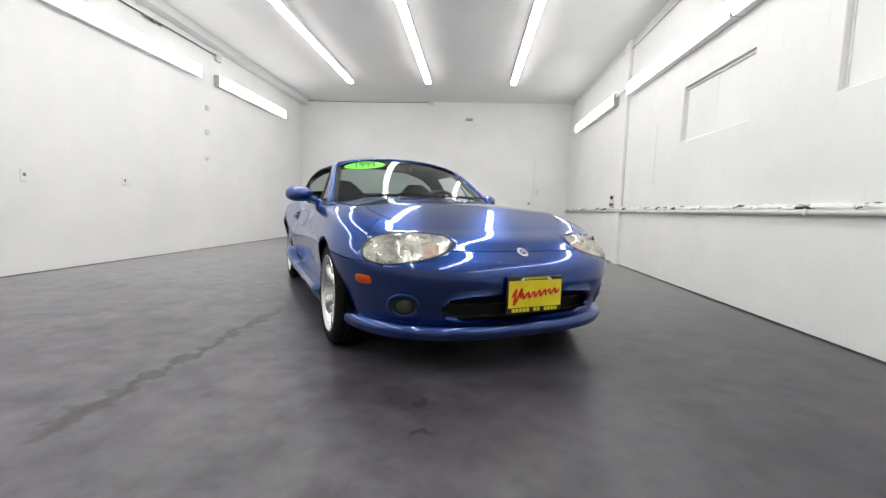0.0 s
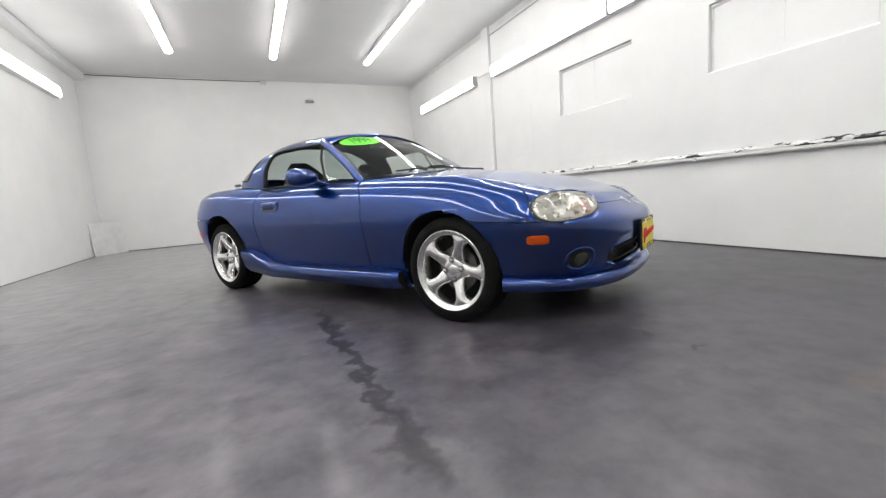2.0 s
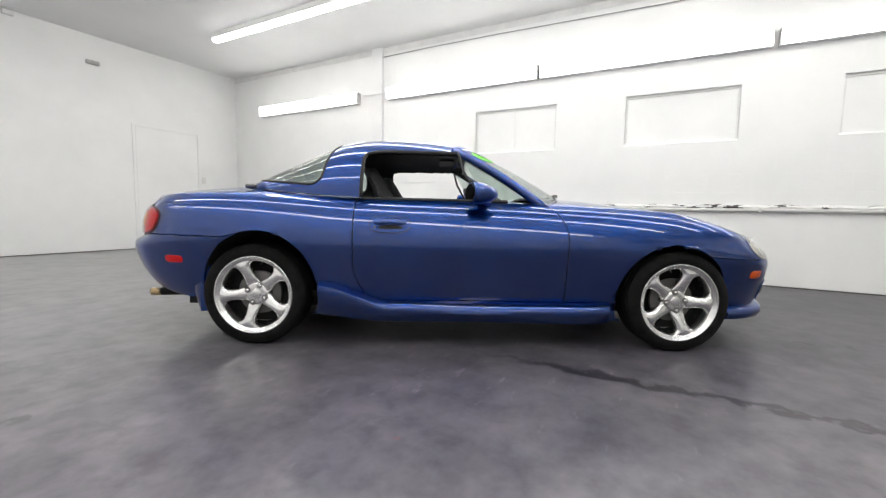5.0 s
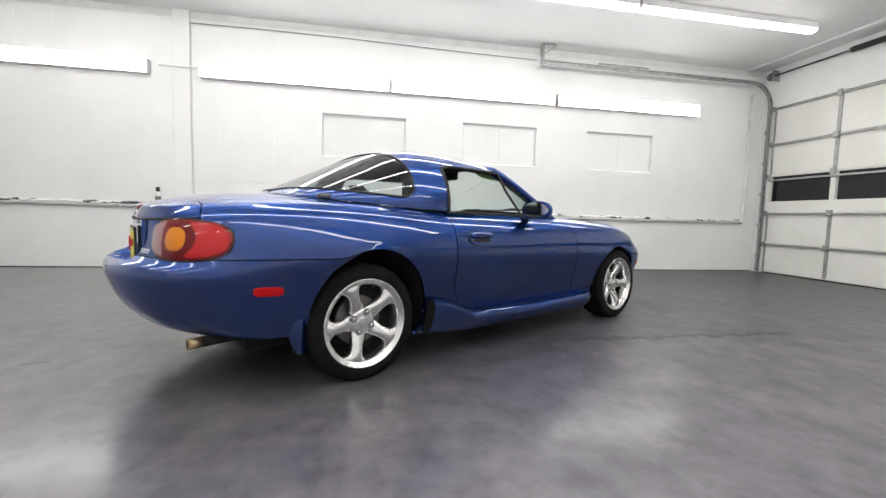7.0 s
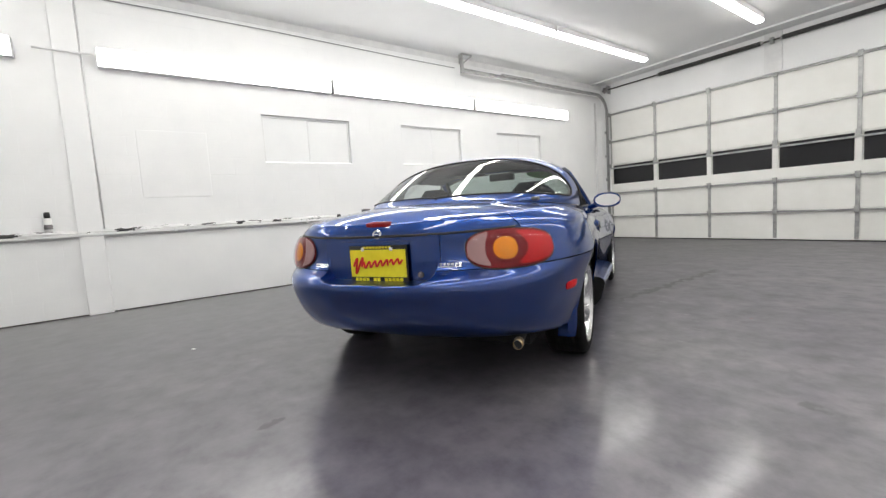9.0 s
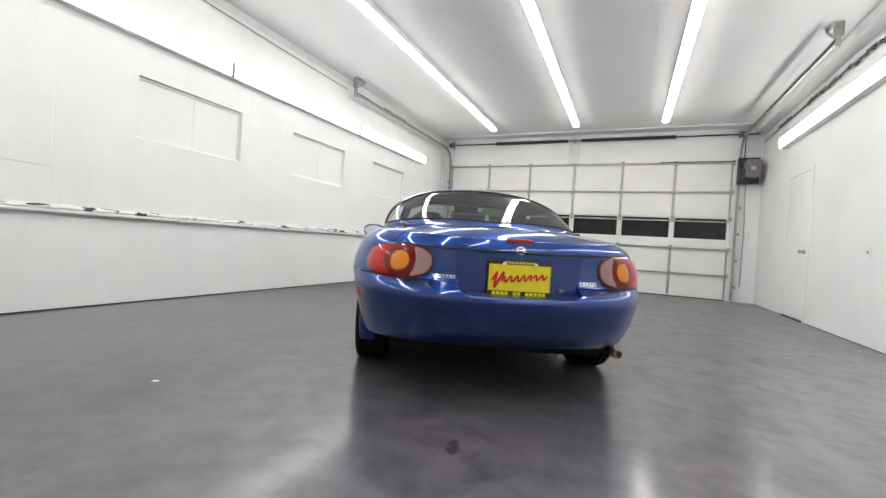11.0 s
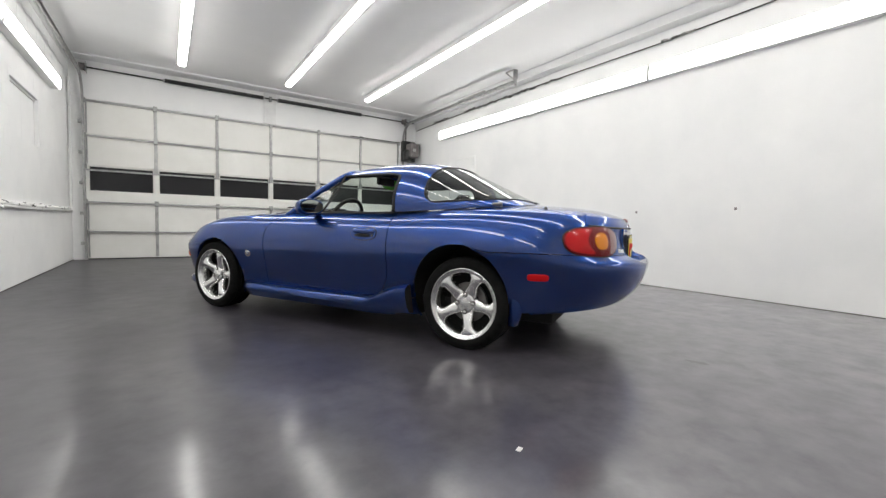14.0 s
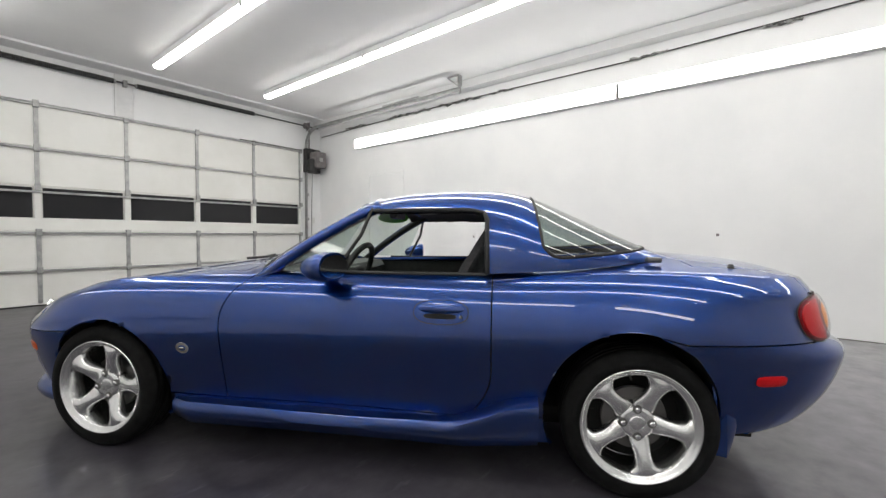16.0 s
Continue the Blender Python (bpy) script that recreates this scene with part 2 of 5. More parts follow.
def clear_glass(name, tint, rough=0.0, least=0.075, haze=0.0):
    """Clear automotive glass: straight-through light with a mirror-like skin."""
    m = bpy.data.materials.new(name)
    m.use_nodes = True
    nt = m.node_tree
    nt.nodes.remove(nt.nodes["Principled BSDF"])
    t = nt.nodes.new("ShaderNodeBsdfTransparent")
    t.inputs[0].default_value = (*tint, 1)
    g = nt.nodes.new("ShaderNodeBsdfGlossy")
    g.inputs["Roughness"].default_value = rough
    w = nt.nodes.new("ShaderNodeLayerWeight")
    p = nt.nodes.new("ShaderNodeMath")
    p.operation = "POWER"
    p.inputs[1].default_value = 5.0
    nt.links.new(w.outputs["Facing"], p.inputs[0])
    f = nt.nodes.new("ShaderNodeMapRange")
    f.inputs["To Min"].default_value, f.inputs["To Max"].default_value = least, 1.0
    nt.links.new(p.outputs[0], f.inputs[0])
    s = nt.nodes.new("ShaderNodeMixShader")
    nt.links.new(f.outputs[0], s.inputs[0])
    if haze:
        d = nt.nodes.new("ShaderNodeBsdfDiffuse")
        d.inputs[0].default_value = (0.80, 0.79, 0.74, 1)
        c = nt.nodes.new("ShaderNodeMixShader")
        n = node(m, "ShaderNodeTexNoise", Scale=26.0, Detail=4.0)
        link(m, coords(m), "Vector", n, "Vector")
        k = node(m, "ShaderNodeMapRange")
        k.inputs["From Min"].default_value, k.inputs["From Max"].default_value = 0.3, 0.7
        k.inputs["To Min"].default_value, k.inputs["To Max"].default_value = haze * 0.6, haze * 1.4
        link(m, n, "Fac", k, "Value")
        link(m, k, "Result", c, 0)
        nt.links.new(t.outputs[0], c.inputs[1])
        nt.links.new(d.outputs[0], c.inputs[2])
        t = c
    nt.links.new(t.outputs[0], s.inputs[1])
    nt.links.new(g.outputs[0], s.inputs[2])
    nt.links.new(s.outputs[0], nt.nodes["Material Output"].inputs[0])
    return m


M["glass"] = clear_glass("windscreen_glass", (0.72, 0.80, 0.76))
M["rear_glass"] = clear_glass("rear_window_glass", (0.55, 0.62, 0.6))
M["lens"] = clear_glass("headlamp_lens", (0.9, 0.9, 0.86), least=0.06, haze=0.34)
M["lamp_cover"] = clear_glass("tail_lamp_cover", (0.98, 0.97, 0.97), least=0.035)
M["reflector"] = material("headlamp_reflector", (0.78, 0.78, 0.75), 0.16, 0.9)


def fluted(m, strength=0.25):
    """Fine moulded ribs and speckle inside a coloured lamp lens."""
    b = m.node_tree.nodes["Principled BSDF"]
    w = node(m, "ShaderNodeTexVoronoi", Scale=160.0)
    link(m, coords(m), "Vector", w, "Vector")
    u = node(m, "ShaderNodeBump", Strength=strength, Distance=0.003)
    link(m, w, "Distance", u, "Height")
    link(m, u, "Normal", b, "Normal")
    return m


fluted(M["reflector"], 0.12)
M["amber"] = fluted(material("amber_lens", (0.80, 0.27, 0.008), 0.3, spec=0.2))
M["amber_deep"] = material("orange_marker_lens", (0.62, 0.09, 0.01), 0.3, coat=0.12, spec=0.2)
M["clear_dark"] = material("smoked_fog_lens", (0.045, 0.05, 0.04), 0.12, coat=0.5)
M["motor_grey"] = grain(material("grey_motor_cover", (0.16, 0.15, 0.15), 0.45), (0.13, 0.12, 0.12), (0.22, 0.2, 0.2), 15.0)
M["red_lens"] = fluted(material("red_lens", (0.55, 0.006, 0.010), 0.3, spec=0.2))
M["red_dark"] = fluted(material("dark_red_lens", (0.17, 0.003, 0.006), 0.3, spec=0.2))
M["clear_lens"] = material("pale_reversing_lens", (0.38, 0.23, 0.23), 0.3, spec=0.2)
M["corner_amber"] = material("dull_amber_lens", (0.50, 0.17, 0.09), 0.3, coat=0.12, spec=0.2)
M["yellow"] = grain(material("yellow_plate", (0.80, 0.68, 0.02), 0.4), (0.76, 0.64, 0.02), (0.84, 0.73, 0.03), 20.0)
M["plate_white"] = material("white_socket_plastic", (0.75, 0.75, 0.73), 0.35)
M["plate_red"] = material("red_script_ink", (0.6, 0.02, 0.02), 0.5)
M["sticker"] = material("green_sticker", (0.14, 0.72, 0.03), 0.5)
M["sticker_ink"] = material("dark_green_ink", (0.02, 0.10, 0.02), 0.5)
M["lamp_bowl"] = material("lamp_bowl_chrome", (0.72, 0.72, 0.70), 0.1, 1.0)
M["brass_pipe"] = grain(material("heat_tinted_exhaust", (0.5, 0.36, 0.18), 0.3, 0.9), (0.36, 0.25, 0.12), (0.62, 0.48, 0.27), 25.0)

# ---- mesh helpers ----
def mesh_object(name, bm, mat, smooth=False):
    me = bpy.data.meshes.new(name)
    bm.normal_update()
    if smooth:
        for f in bm.faces:
            f.smooth = True
    bm.to_mesh(me)
    bm.free()
    for k in mat if isinstance(mat, (list, tuple)) else [mat]:
        me.materials.append(k)
    return new(name, me)


def part(name, bm, mat, parent, label="", smooth=False):
    ob = mesh_object(name, bm, mat, smooth)
    ob.parent = parent
    if label:
        ob["label"] = label
    return ob


def add_box(bm, x0, x1, y0, y1, z0, z1, bevel=0.0):
    r = bmesh.ops.create_cube(bm, size=1, matrix=Matrix.LocRotScale(((x0 + x1) / 2, (y0 + y1) / 2, (z0 + z1) / 2), None, (abs(x1 - x0), abs(y1 - y0), abs(z1 - z0))))
    if bevel:
        es = {e for v in r["verts"] for e in v.link_edges}
        bmesh.ops.bevel(bm, geom=list(es), offset=bevel, segments=2, affect="EDGES", profile=0.5)
    return bm


def box(x0, x1, y0, y1, z0, z1, bevel=0.0):
    return add_box(bmesh.new(), x0, x1, y0, y1, z0, z1, bevel)


def add_tube(bm, points, radius, sides=10, cap=True):
    """A round bar swept along a run of points; radius may be a list."""
    pts = [Vector(p) for p in points]
    rads = radius if isinstance(radius, (list, tuple)) else [radius] * len(pts)
    loops, up = [], None
    for i, p in enumerate(pts):
        d = (pts[min(i + 1, len(pts) - 1)] - pts[max(i - 1, 0)]).normalized()
        if up is None:
            up = d.orthogonal().normalized()
        up = (up - d * up.dot(d)).normalized()
        side = d.cross(up)
        loops.append([bm.verts.new(p + (up * math.cos(a) + side * math.sin(a)) * rads[i]) for a in (2 * math.pi * k / sides for k in range(sides))])
    for a, b in zip(loops, loops[1:]):
        for k in range(sides):
            bm.faces.new((a[k], a[(k + 1) % sides], b[(k + 1) % sides], b[k]))
    if cap:
        bm.faces.new(loops[0][::-1])
        bm.faces.new(loops[-1])
    return bm


def tube(points, radius, sides=10):
    return add_tube(bmesh.new(), points, radius, sides)


def add_lathe(bm, profile, axis="x", steps=48, centre=(0, 0, 0)):
    """A profile of (along, radius) turned round an axis through centre."""
    c = Vector(centre)
    loops = []
    for a, r in profile:
        ring = []
        for k in range(steps):
            t = 2 * math.pi * k / steps
            u, w = r * math.cos(t), r * math.sin(t)
            ring.append(bm.verts.new(c + Vector({"x": (a, u, w), "y": (u, a, w), "z": (u, w, a)}[axis])))
        loops.append(ring)
    for p, q in zip(loops, loops[1:]):
        for k in range(steps):
            bm.faces.new((p[k], p[(k + 1) % steps], q[(k + 1) % steps], q[k]))
    bmesh.ops.recalc_face_normals(bm, faces=bm.faces)
    return bm


def lathe(profile, axis="x", steps=48, centre=(0, 0, 0)):
    return add_lathe(bmesh.new(), profile, axis, steps, centre)


def curve(pairs):
    """A smooth line through (at, value) pairs."""
    xs = np.array([p[0] for p in pairs], float)
    ys = np.array([p[1] for p in pairs], float)
    slope = np.gradient(ys, xs)

    def value(x):
        x = min(max(x, xs[0]), xs[-1])
        i = min(max(int(np.searchsorted(xs, x)) - 1, 0), len(xs) - 2)
        h = xs[i + 1] - xs[i]
        t = (x - xs[i]) / h
        return float((2 * t ** 3 - 3 * t ** 2 + 1) * ys[i] + (t ** 3 - 2 * t ** 2 + t) * h * slope[i] + (3 * t ** 2 - 2 * t ** 3) * ys[i + 1] + (t ** 3 - t ** 2) * h * slope[i + 1])
    return value


# ---- the room: x across, y along, garage door at low y ----
XL, XR, YB, YG, ZC = -3.60, 2.842, 6.573, -5.81, 3.28
GX0, GX1, GZ = -3.15, 2.66, 2.66

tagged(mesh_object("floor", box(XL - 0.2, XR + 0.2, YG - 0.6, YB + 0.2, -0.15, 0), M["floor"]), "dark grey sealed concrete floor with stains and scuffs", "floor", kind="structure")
tagged(mesh_object("ceiling", box(XL - 0.2, XR + 0.2, YG - 0.6, YB + 0.2, ZC, ZC + 0.15), M["ceiling"]), "white painted flat ceiling", "ceiling", kind="structure")


def wall_with_openings(along0, along1, z1, openings, place, depth=0.2):
    """A wall slab with square openings; place(a, z, d) gives a point, d metres into the wall."""
    cuts_a = sorted({along0, along1, *(v for o in openings for v in o[:2])})
    cuts_z = sorted({0.0, z1, *(v for o in openings for v in o[2:4])})
    bm = bmesh.new()
    def solid(a, z):
        return along0 < a < along1 and 0 < z < z1 and not any(o[0] < a < o[1] and o[2] < z < o[3] for o in openings)
    def quad(*ps):
        bm.faces.new([bm.verts.new(place(*p)) for p in ps])
    for a0, a1 in zip(cuts_a, cuts_a[1:]):
        for z0, zz in zip(cuts_z, cuts_z[1:]):
            am, zm = (a0 + a1) / 2, (z0 + zz) / 2
            if not solid(am, zm):
                continue
            quad((a0, z0, 0), (a1, z0, 0), (a1, zz, 0), (a0, zz, 0))
            quad((a0, z0, depth), (a0, zz, depth), (a1, zz, depth), (a1, z0, depth))
            for da, dz, e in ((1e-3, 0, (a1, a1, z0, zz)), (-1e-3, 0, (a0, a0, z0, zz)), (0, 1e-3, (a0, a1, zz, zz)), (0, -1e-3, (a0, a1, z0, z0))):
                ta, tz = (a1 + da if da > 0 else a0 + da if da < 0 else am), (zz + dz if dz > 0 else z0 + dz if dz < 0 else zm)
                if not solid(ta, tz):
                    quad((e[0], e[2], 0), (e[1], e[3], 0), (e[1], e[3], depth), (e[0], e[2], depth))
    bmesh.ops.remove_doubles(bm, verts=bm.verts, dist=1e-5)
    bmesh.ops.recalc_face_normals(bm, faces=bm.faces)
    return bm


NICHES = ((0.095, 1.235, 1.55, 2.13), (-1.86, -0.73, 1.55, 2.13), (-3.80, -2.68, 1.55, 2.13))
right = mesh_object("wall_east", wall_with_openings(YG - 0.6, YB, ZC, NICHES, lambda a, z, d: (XR + d, a, z)), M["wall"])
tagged(right, "white painted concrete block wall with three blocked-up windows", "wall", kind="structure")
left = mesh_object("wall_west", wall_with_openings(YG - 0.6, YB, ZC, (), lambda a, z, d: (XL - d, a, z)), M["wall"])
tagged(left, "smooth white painted wall", "wall", kind="structure")
back = mesh_object("wall_north", wall_with_openings(XL - 0.2, XR + 0.2, ZC, (), lambda a, z, d: (a, YB + d, z)), M["wall"])
tagged(back, "white painted back wall", "wall", kind="structure")
front = mesh_object("wall_south", wall_with_openings(XL - 0.2, XR + 0.2, ZC, ((GX0, GX1, 0.0, GZ),), lambda a, z, d: (a, YG - d, z)), M["wall"])
tagged(front, "white painted wall round the garage door", "wall", kind="structure")

# blocked-up windows: panel of two halves, head and jamb trim
for k, (a0, a1, z0, z1) in enumerate(NICHES):
    am = (a0 + a1) / 2
    w = mesh_object(f"window_{k + 1}", box(XR + 0.078, XR + 0.15, a0 - 0.01, a1 + 0.01, z0 - 0.01, z1 + 0.01), M["wall"])
    tagged(w, "blocked-up window painted white, its two panels set back under the lintel", "window", kind="structure")
    for p0, p1 in ((a0 + 0.002, am - 0.0015), (am + 0.0015, a1 - 0.002)):
        part("panel", box(XR + 0.042, XR + 0.078, p0, p1, z0, z1 - 0.004), M["wall"], w)
    part("window_head", box(XR + 0.026, XR + 0.043, a0 + 0.004, a1 - 0.004, z1 - 0.028, z1 - 0.004, 0.003), M["trim_white"], w)
    for p0 in (a0 + 0.004, a1 - 0.024):
        part("window_jamb", box(XR + 0.034, XR + 0.043, p0, p0 + 0.020, z0 + 0.024, z1 - 0.029, 0.002), M["trim_white"], w)
    bm = bmesh.new()
    ends = [[bm.verts.new(v) for v in ((XR + 0.002, y, z0), (XR + 0.044, y, z0 + 0.022), (XR + 0.044, y, z0))] for y in (a0 + 0.001, a1 - 0.001)]
    bm.faces.new(ends[0])
    bm.faces.new(ends[1][::-1])
    for p in range(3):
        bm.faces.new((ends[0][p], ends[0][(p + 1) % 3], ends[1][(p + 1) % 3], ends[1][p]))
    bmesh.ops.recalc_face_normals(bm, faces=bm.faces)
    part("window_sill", bm, M["wall"], w)


# ---- garage door ----
def garage_door():
    door = mesh_object("garage_door", box(GX0, GX1, YG - 0.075, YG - 0.06, 0.012, GZ), M["door_panel"])
    tagged(door, "white sectional garage door with a row of dark windows", "garage door", kind="structure")
    cols = [GX0 + (GX1 - GX0) * k / 6 for k in range(7)]
    rows = [0.012, 0.49, 0.99, 1.58, 2.09, GZ]
    for r in range(5):
        z0, z1 = rows[r] + 0.003, rows[r + 1] - 0.003
        if r == 2:
            sec = part("window_section", box(GX0, GX1, YG - 0.06, YG - 0.035, z0, z0 + 0.17, 0.003), M["door_panel"], door)
            part("top_rail", box(GX0, GX1, YG - 0.06, YG - 0.035, z1 - 0.018, z1, 0.003), M["door_panel"], sec)
            for c in range(6):
                part("pane", box(cols[c] + 0.05, cols[c + 1] - 0.05, YG - 0.058, YG - 0.05, z0 + 0.17, z1 - 0.018), M["dark_glass"], sec, "dark window pane")
        else:
            for c in range(6):
                part("panel", box(cols[c] + 0.002, cols[c + 1] - 0.002, YG - 0.06, YG - 0.035, z0, z1, 0.004), M["door_panel"], door)
        for c in range(7):
            x = cols[c]
            w = 0.045 if c in (0, 6) else 0.036
            xa, xb = (x, x + w) if c == 0 else (x - w, x) if c == 6 else (x - w, x + w)
            if r == 2:
                part("stile", box(xa, xb, YG - 0.062, YG - 0.02, z0 + 0.165, z1 - 0.012, 0.003), M["door_panel"], door)
            else:
                part("stile", box(xa + 0.012, xb - 0.012, YG - 0.037, YG - 0.02, z0 + 0.02, z1 - 0.02, 0.003), M["galvanised"], door, "grey steel stile")
        drop = 0.055 if r == 2 else 0.0
        part("strut", box(GX0 + 0.01, GX1 - 0.01, YG - 0.036, YG + 0.008, z1 - drop - 0.035, z1 - drop - 0.008, 0.003), M["galvanised"], door, "galvanised stiffening strut")
        for c in range(7):
            part("hinge", box(cols[c] - 0.03, cols[c] + 0.03, YG - 0.03, YG + 0.016, z1 - 0.06, z1 + 0.03, 0.004) if 0 < c < 6 else box(cols[c] - 0.02, cols[c] + 0.03, YG - 0.03, YG + 0.02, z1 - 0.06, z1 + 0.02, 0.004), M["galvanised"], door)
    part("bottom_seal", box(GX0, GX1, YG - 0.07, YG - 0.03, 0.0, 0.014), M["rubber_seal"], door, "black rubber seal")
    return door


garage_door()


# ---- tube lamps ----
def strip_lamp(length=2.40, wide=0.06, glow_name="glow", deep=0.08, belly=0.038):
    """A wraparound strip lamp that hangs below z = 0, along y."""
    bm = box(-wide, wide, -length / 2, length / 2, -deep, 0, 0.004)
    lamp = mesh_object("strip_lamp", bm, M["lamp_body"])
    prof = [(wide * a, b) for a, b in ((-1, -deep), (-0.95, -deep - 0.26 * belly), (-0.72, -deep - 0.74 * belly), (0.0, -deep - belly), (0.72, -deep - 0.74 * belly), (0.95, -deep - 0.26 * belly), (1, -deep))]
    bm = bmesh.new()
    e = length / 2 - 0.012
    rows = [[bm.verts.new((x, y, z)) for x, z in prof] for y in (-e, e)]
    for k in range(len(prof) - 1):
        bm.faces.new((rows[0][k], rows[0][k + 1], rows[1][k + 1], rows[1][k]))
    bm.faces.new((rows[0][0], rows[1][0], rows[1][-1], rows[0][-1]))
    bm.faces.new(rows[0][::-1])
    bm.faces.new(rows[1])
    bmesh.ops.recalc_face_normals(bm, faces=bm.faces)
    part("diffuser", bm, M[glow_name], lamp, "glowing white diffuser")
    for s in (-1, 1):
        part("end_cap", box(-0.95 * wide, 0.95 * wide, s * (length / 2 - 0.012), s * length / 2, -0.1, 0.0, 0.004), M["lamp_body"], lamp)
    return lamp


lamp = tagged(strip_lamp(), "lit white fluorescent strip lamp on the ceiling", "strip lamp", "ceiling lamps")
first = True
for x in (-1.885, -0.345, 1.31):
    for y in (-3.60, -1.17, 1.23, 3.62):
        if first:
            lamp.matrix_basis = pose(x, y, ZC)
            first = False
        else:
            copy_thing(lamp, pose(x, y, ZC))
WALL_LAMPS = [(XR, 90, y, 2.545) for y in (-3.34, -0.89, 1.54, 4.53)] + [(XL, -90, y, 2.680) for y in (-0.98, 1.44, 4.27)]
wall_lamp = tagged(strip_lamp(2.40, 0.087, "wall_glow", 0.09, 0.018), "lit white fluorescent strip lamp on the wall", "strip lamp", "wall lamps")
for k, (x, turn, y, z) in enumerate(WALL_LAMPS):
    m = pose(x, y, z, 0, turn, 0)
    if k == 0:
        wall_lamp.matrix_basis = m
    else:
        copy_thing(wall_lamp, m)
short_lamp = tagged(strip_lamp(1.19, 0.087, "wall_glow", 0.09, 0.018), "short lit white fluorescent strip lamp on the wall", "strip lamp", "wall lamps")
short_lamp.matrix_basis = pose(XL, -3.98, 2.680, 0, -90, 0)
copy_thing(short_lamp, pose(XL, -2.785, 2.680, 0, -90, 0))

# ---- the car: x to its left, y to its tail, z up, origin on the ground between the axles ----
from mathutils.bvhtree import BVHTree

AXLE_F, AXLE_R, HUB = -1.1325, 1.1325, 0.268
TYRE_R = 0.272
car = new("car")
tagged(car, "blue metallic two-seat roadster with a hard top, parked", "car")
car.matrix_basis = pose(-0.012, 0.003, 0, 0, 0, 29.0)

half_width = curve([(-1.6, 0.80), (-1.13, 0.815), (-0.6, 0.805), (-0.1, 0.80), (0.5, 0.81), (0.9, 0.83), (1.2, 0.84), (1.7, 0.83)])
top_line = curve([(-0.03, 1.137), (0.12, 1.164), (0.32, 1.179), (0.52, 1.181), (0.66, 1.170), (0.75, 1.150), (0.82, 1.122), (0.92, 1.076), (1.1, 0.991), (1.25, 0.920), (1.36, 0.868)])
foot_line = curve([(-0.03, 0.785), (0.5, 0.795), (0.9, 0.815), (1.15, 0.835), (1.36, 0.856)])


def foot_half(y):
    return 0.70 if y < 0.6 else 0.70 * math.sqrt(1 - ((y - 0.6) / 0.86) ** 2.4)


top_power = curve([(0.0, 2.55), (0.55, 2.55), (0.8, 2.4), (1.1, 2.2), (1.36, 2.0)])
CAP_F, CAP_R = -1.13, 1.18
# each ring round the car: inset, nose, tail, heights at nose, front corner, axle, cowl, door, door end, axle, rear corner, tail
STATIONS = (-1.93, -1.6, -1.13, -0.6, 0.0, 0.6, 1.13, 1.6, 2.03)
RINGS = [
    (0.10, -1.76, 1.88, (0.185, 0.18, 0.15, 0.135, 0.13, 0.13, 0.20, 0.24, 0.27)),
    (0.085, -1.81, 1.945, (0.195, 0.19, 0.16, 0.14, 0.135, 0.135, 0.20, 0.25, 0.285)),
    (0.056, -1.853, 2.028, (0.27, 0.27, 0.26, 0.25, 0.25, 0.25, 0.30, 0.35, 0.38)),
    (0.024, -1.885, 2.066, (0.40, 0.40, 0.40, 0.40, 0.40, 0.40, 0.445, 0.495, 0.518)),
    (0.0, -1.87, 1.972, (0.49, 0.50, 0.525, 0.545, 0.55, 0.56, 0.575, 0.58, 0.570)),
    (0.02, -1.785, 1.945, (0.555, 0.575, 0.625, 0.655, 0.665, 0.67, 0.68, 0.675, 0.64)),
    (0.06, -1.71, 1.945, (0.605, 0.645, 0.698, 0.728, 0.74, 0.745, 0.763, 0.754, 0.725)),
    (0.13, -1.58, 1.925, (0.640, 0.687, 0.742, 0.769, 0.785, 0.79, 0.810, 0.803, 0.779)),
]
spine = curve([(-1.58, 0.640), (-1.45, 0.68), (-1.3, 0.722), (-1.13, 0.763), (-0.9, 0.797), (-0.66, 0.822), (-0.3, 0.83), (1.0, 0.86), (1.37, 0.868), (1.6, 0.854), (1.79, 0.827), (1.86, 0.806), (1.925, 0.779)])
NOSE_POWER, TAIL_POWER = 2.7, 2.6


def ring_point(k, u):
    """A point of ring k; u runs 0..1 round the nose, 1..2 along the side, 2..3 round the tail."""
    inset, yf, yr, zs = RINGS[k]
    height = HEIGHTS[k]
    if u < 1:
        a = u * math.pi / 2
        lead = math.cos(a) ** (2 / NOSE_POWER)
        y = CAP_F + (yf - CAP_F) * lead
        x = (half_width(CAP_F) - inset) * math.sin(a) ** (2 / NOSE_POWER)
        at = CAP_F - 0.8 * lead
    elif u <= 2:
        y = CAP_F + (CAP_R - CAP_F) * (u - 1)
        x = half_width(y) - inset
        at = y if y < 1.13 else 1.13 + (y - 1.13)
    else:
        a = (3 - u) * math.pi / 2
        lead = math.cos(a) ** (2 / TAIL_POWER)
        y = CAP_R + (yr - CAP_R) * lead
        x = (half_width(CAP_R) - inset) * math.sin(a) ** (2 / TAIL_POWER)
        at = CAP_R + (2.03 - CAP_R) * lead
    return Vector((x, y, height(at)))


HEIGHTS = [curve(list(zip(STATIONS, r[3]))) for r in RINGS]
U = [k / 52 for k in range(52)] + [1 + k / 100 for k in range(100)] + [2 + k / 26 for k in range(27)]
SUB = 5


def spline(p0, p1, p2, p3, t):
    return 0.5 * (2 * p1 + (p2 - p0) * t + (2 * p0 - 5 * p1 + 4 * p2 - p3) * t * t + (3 * p1 - p0 - 3 * p2 + p3) * t ** 3)


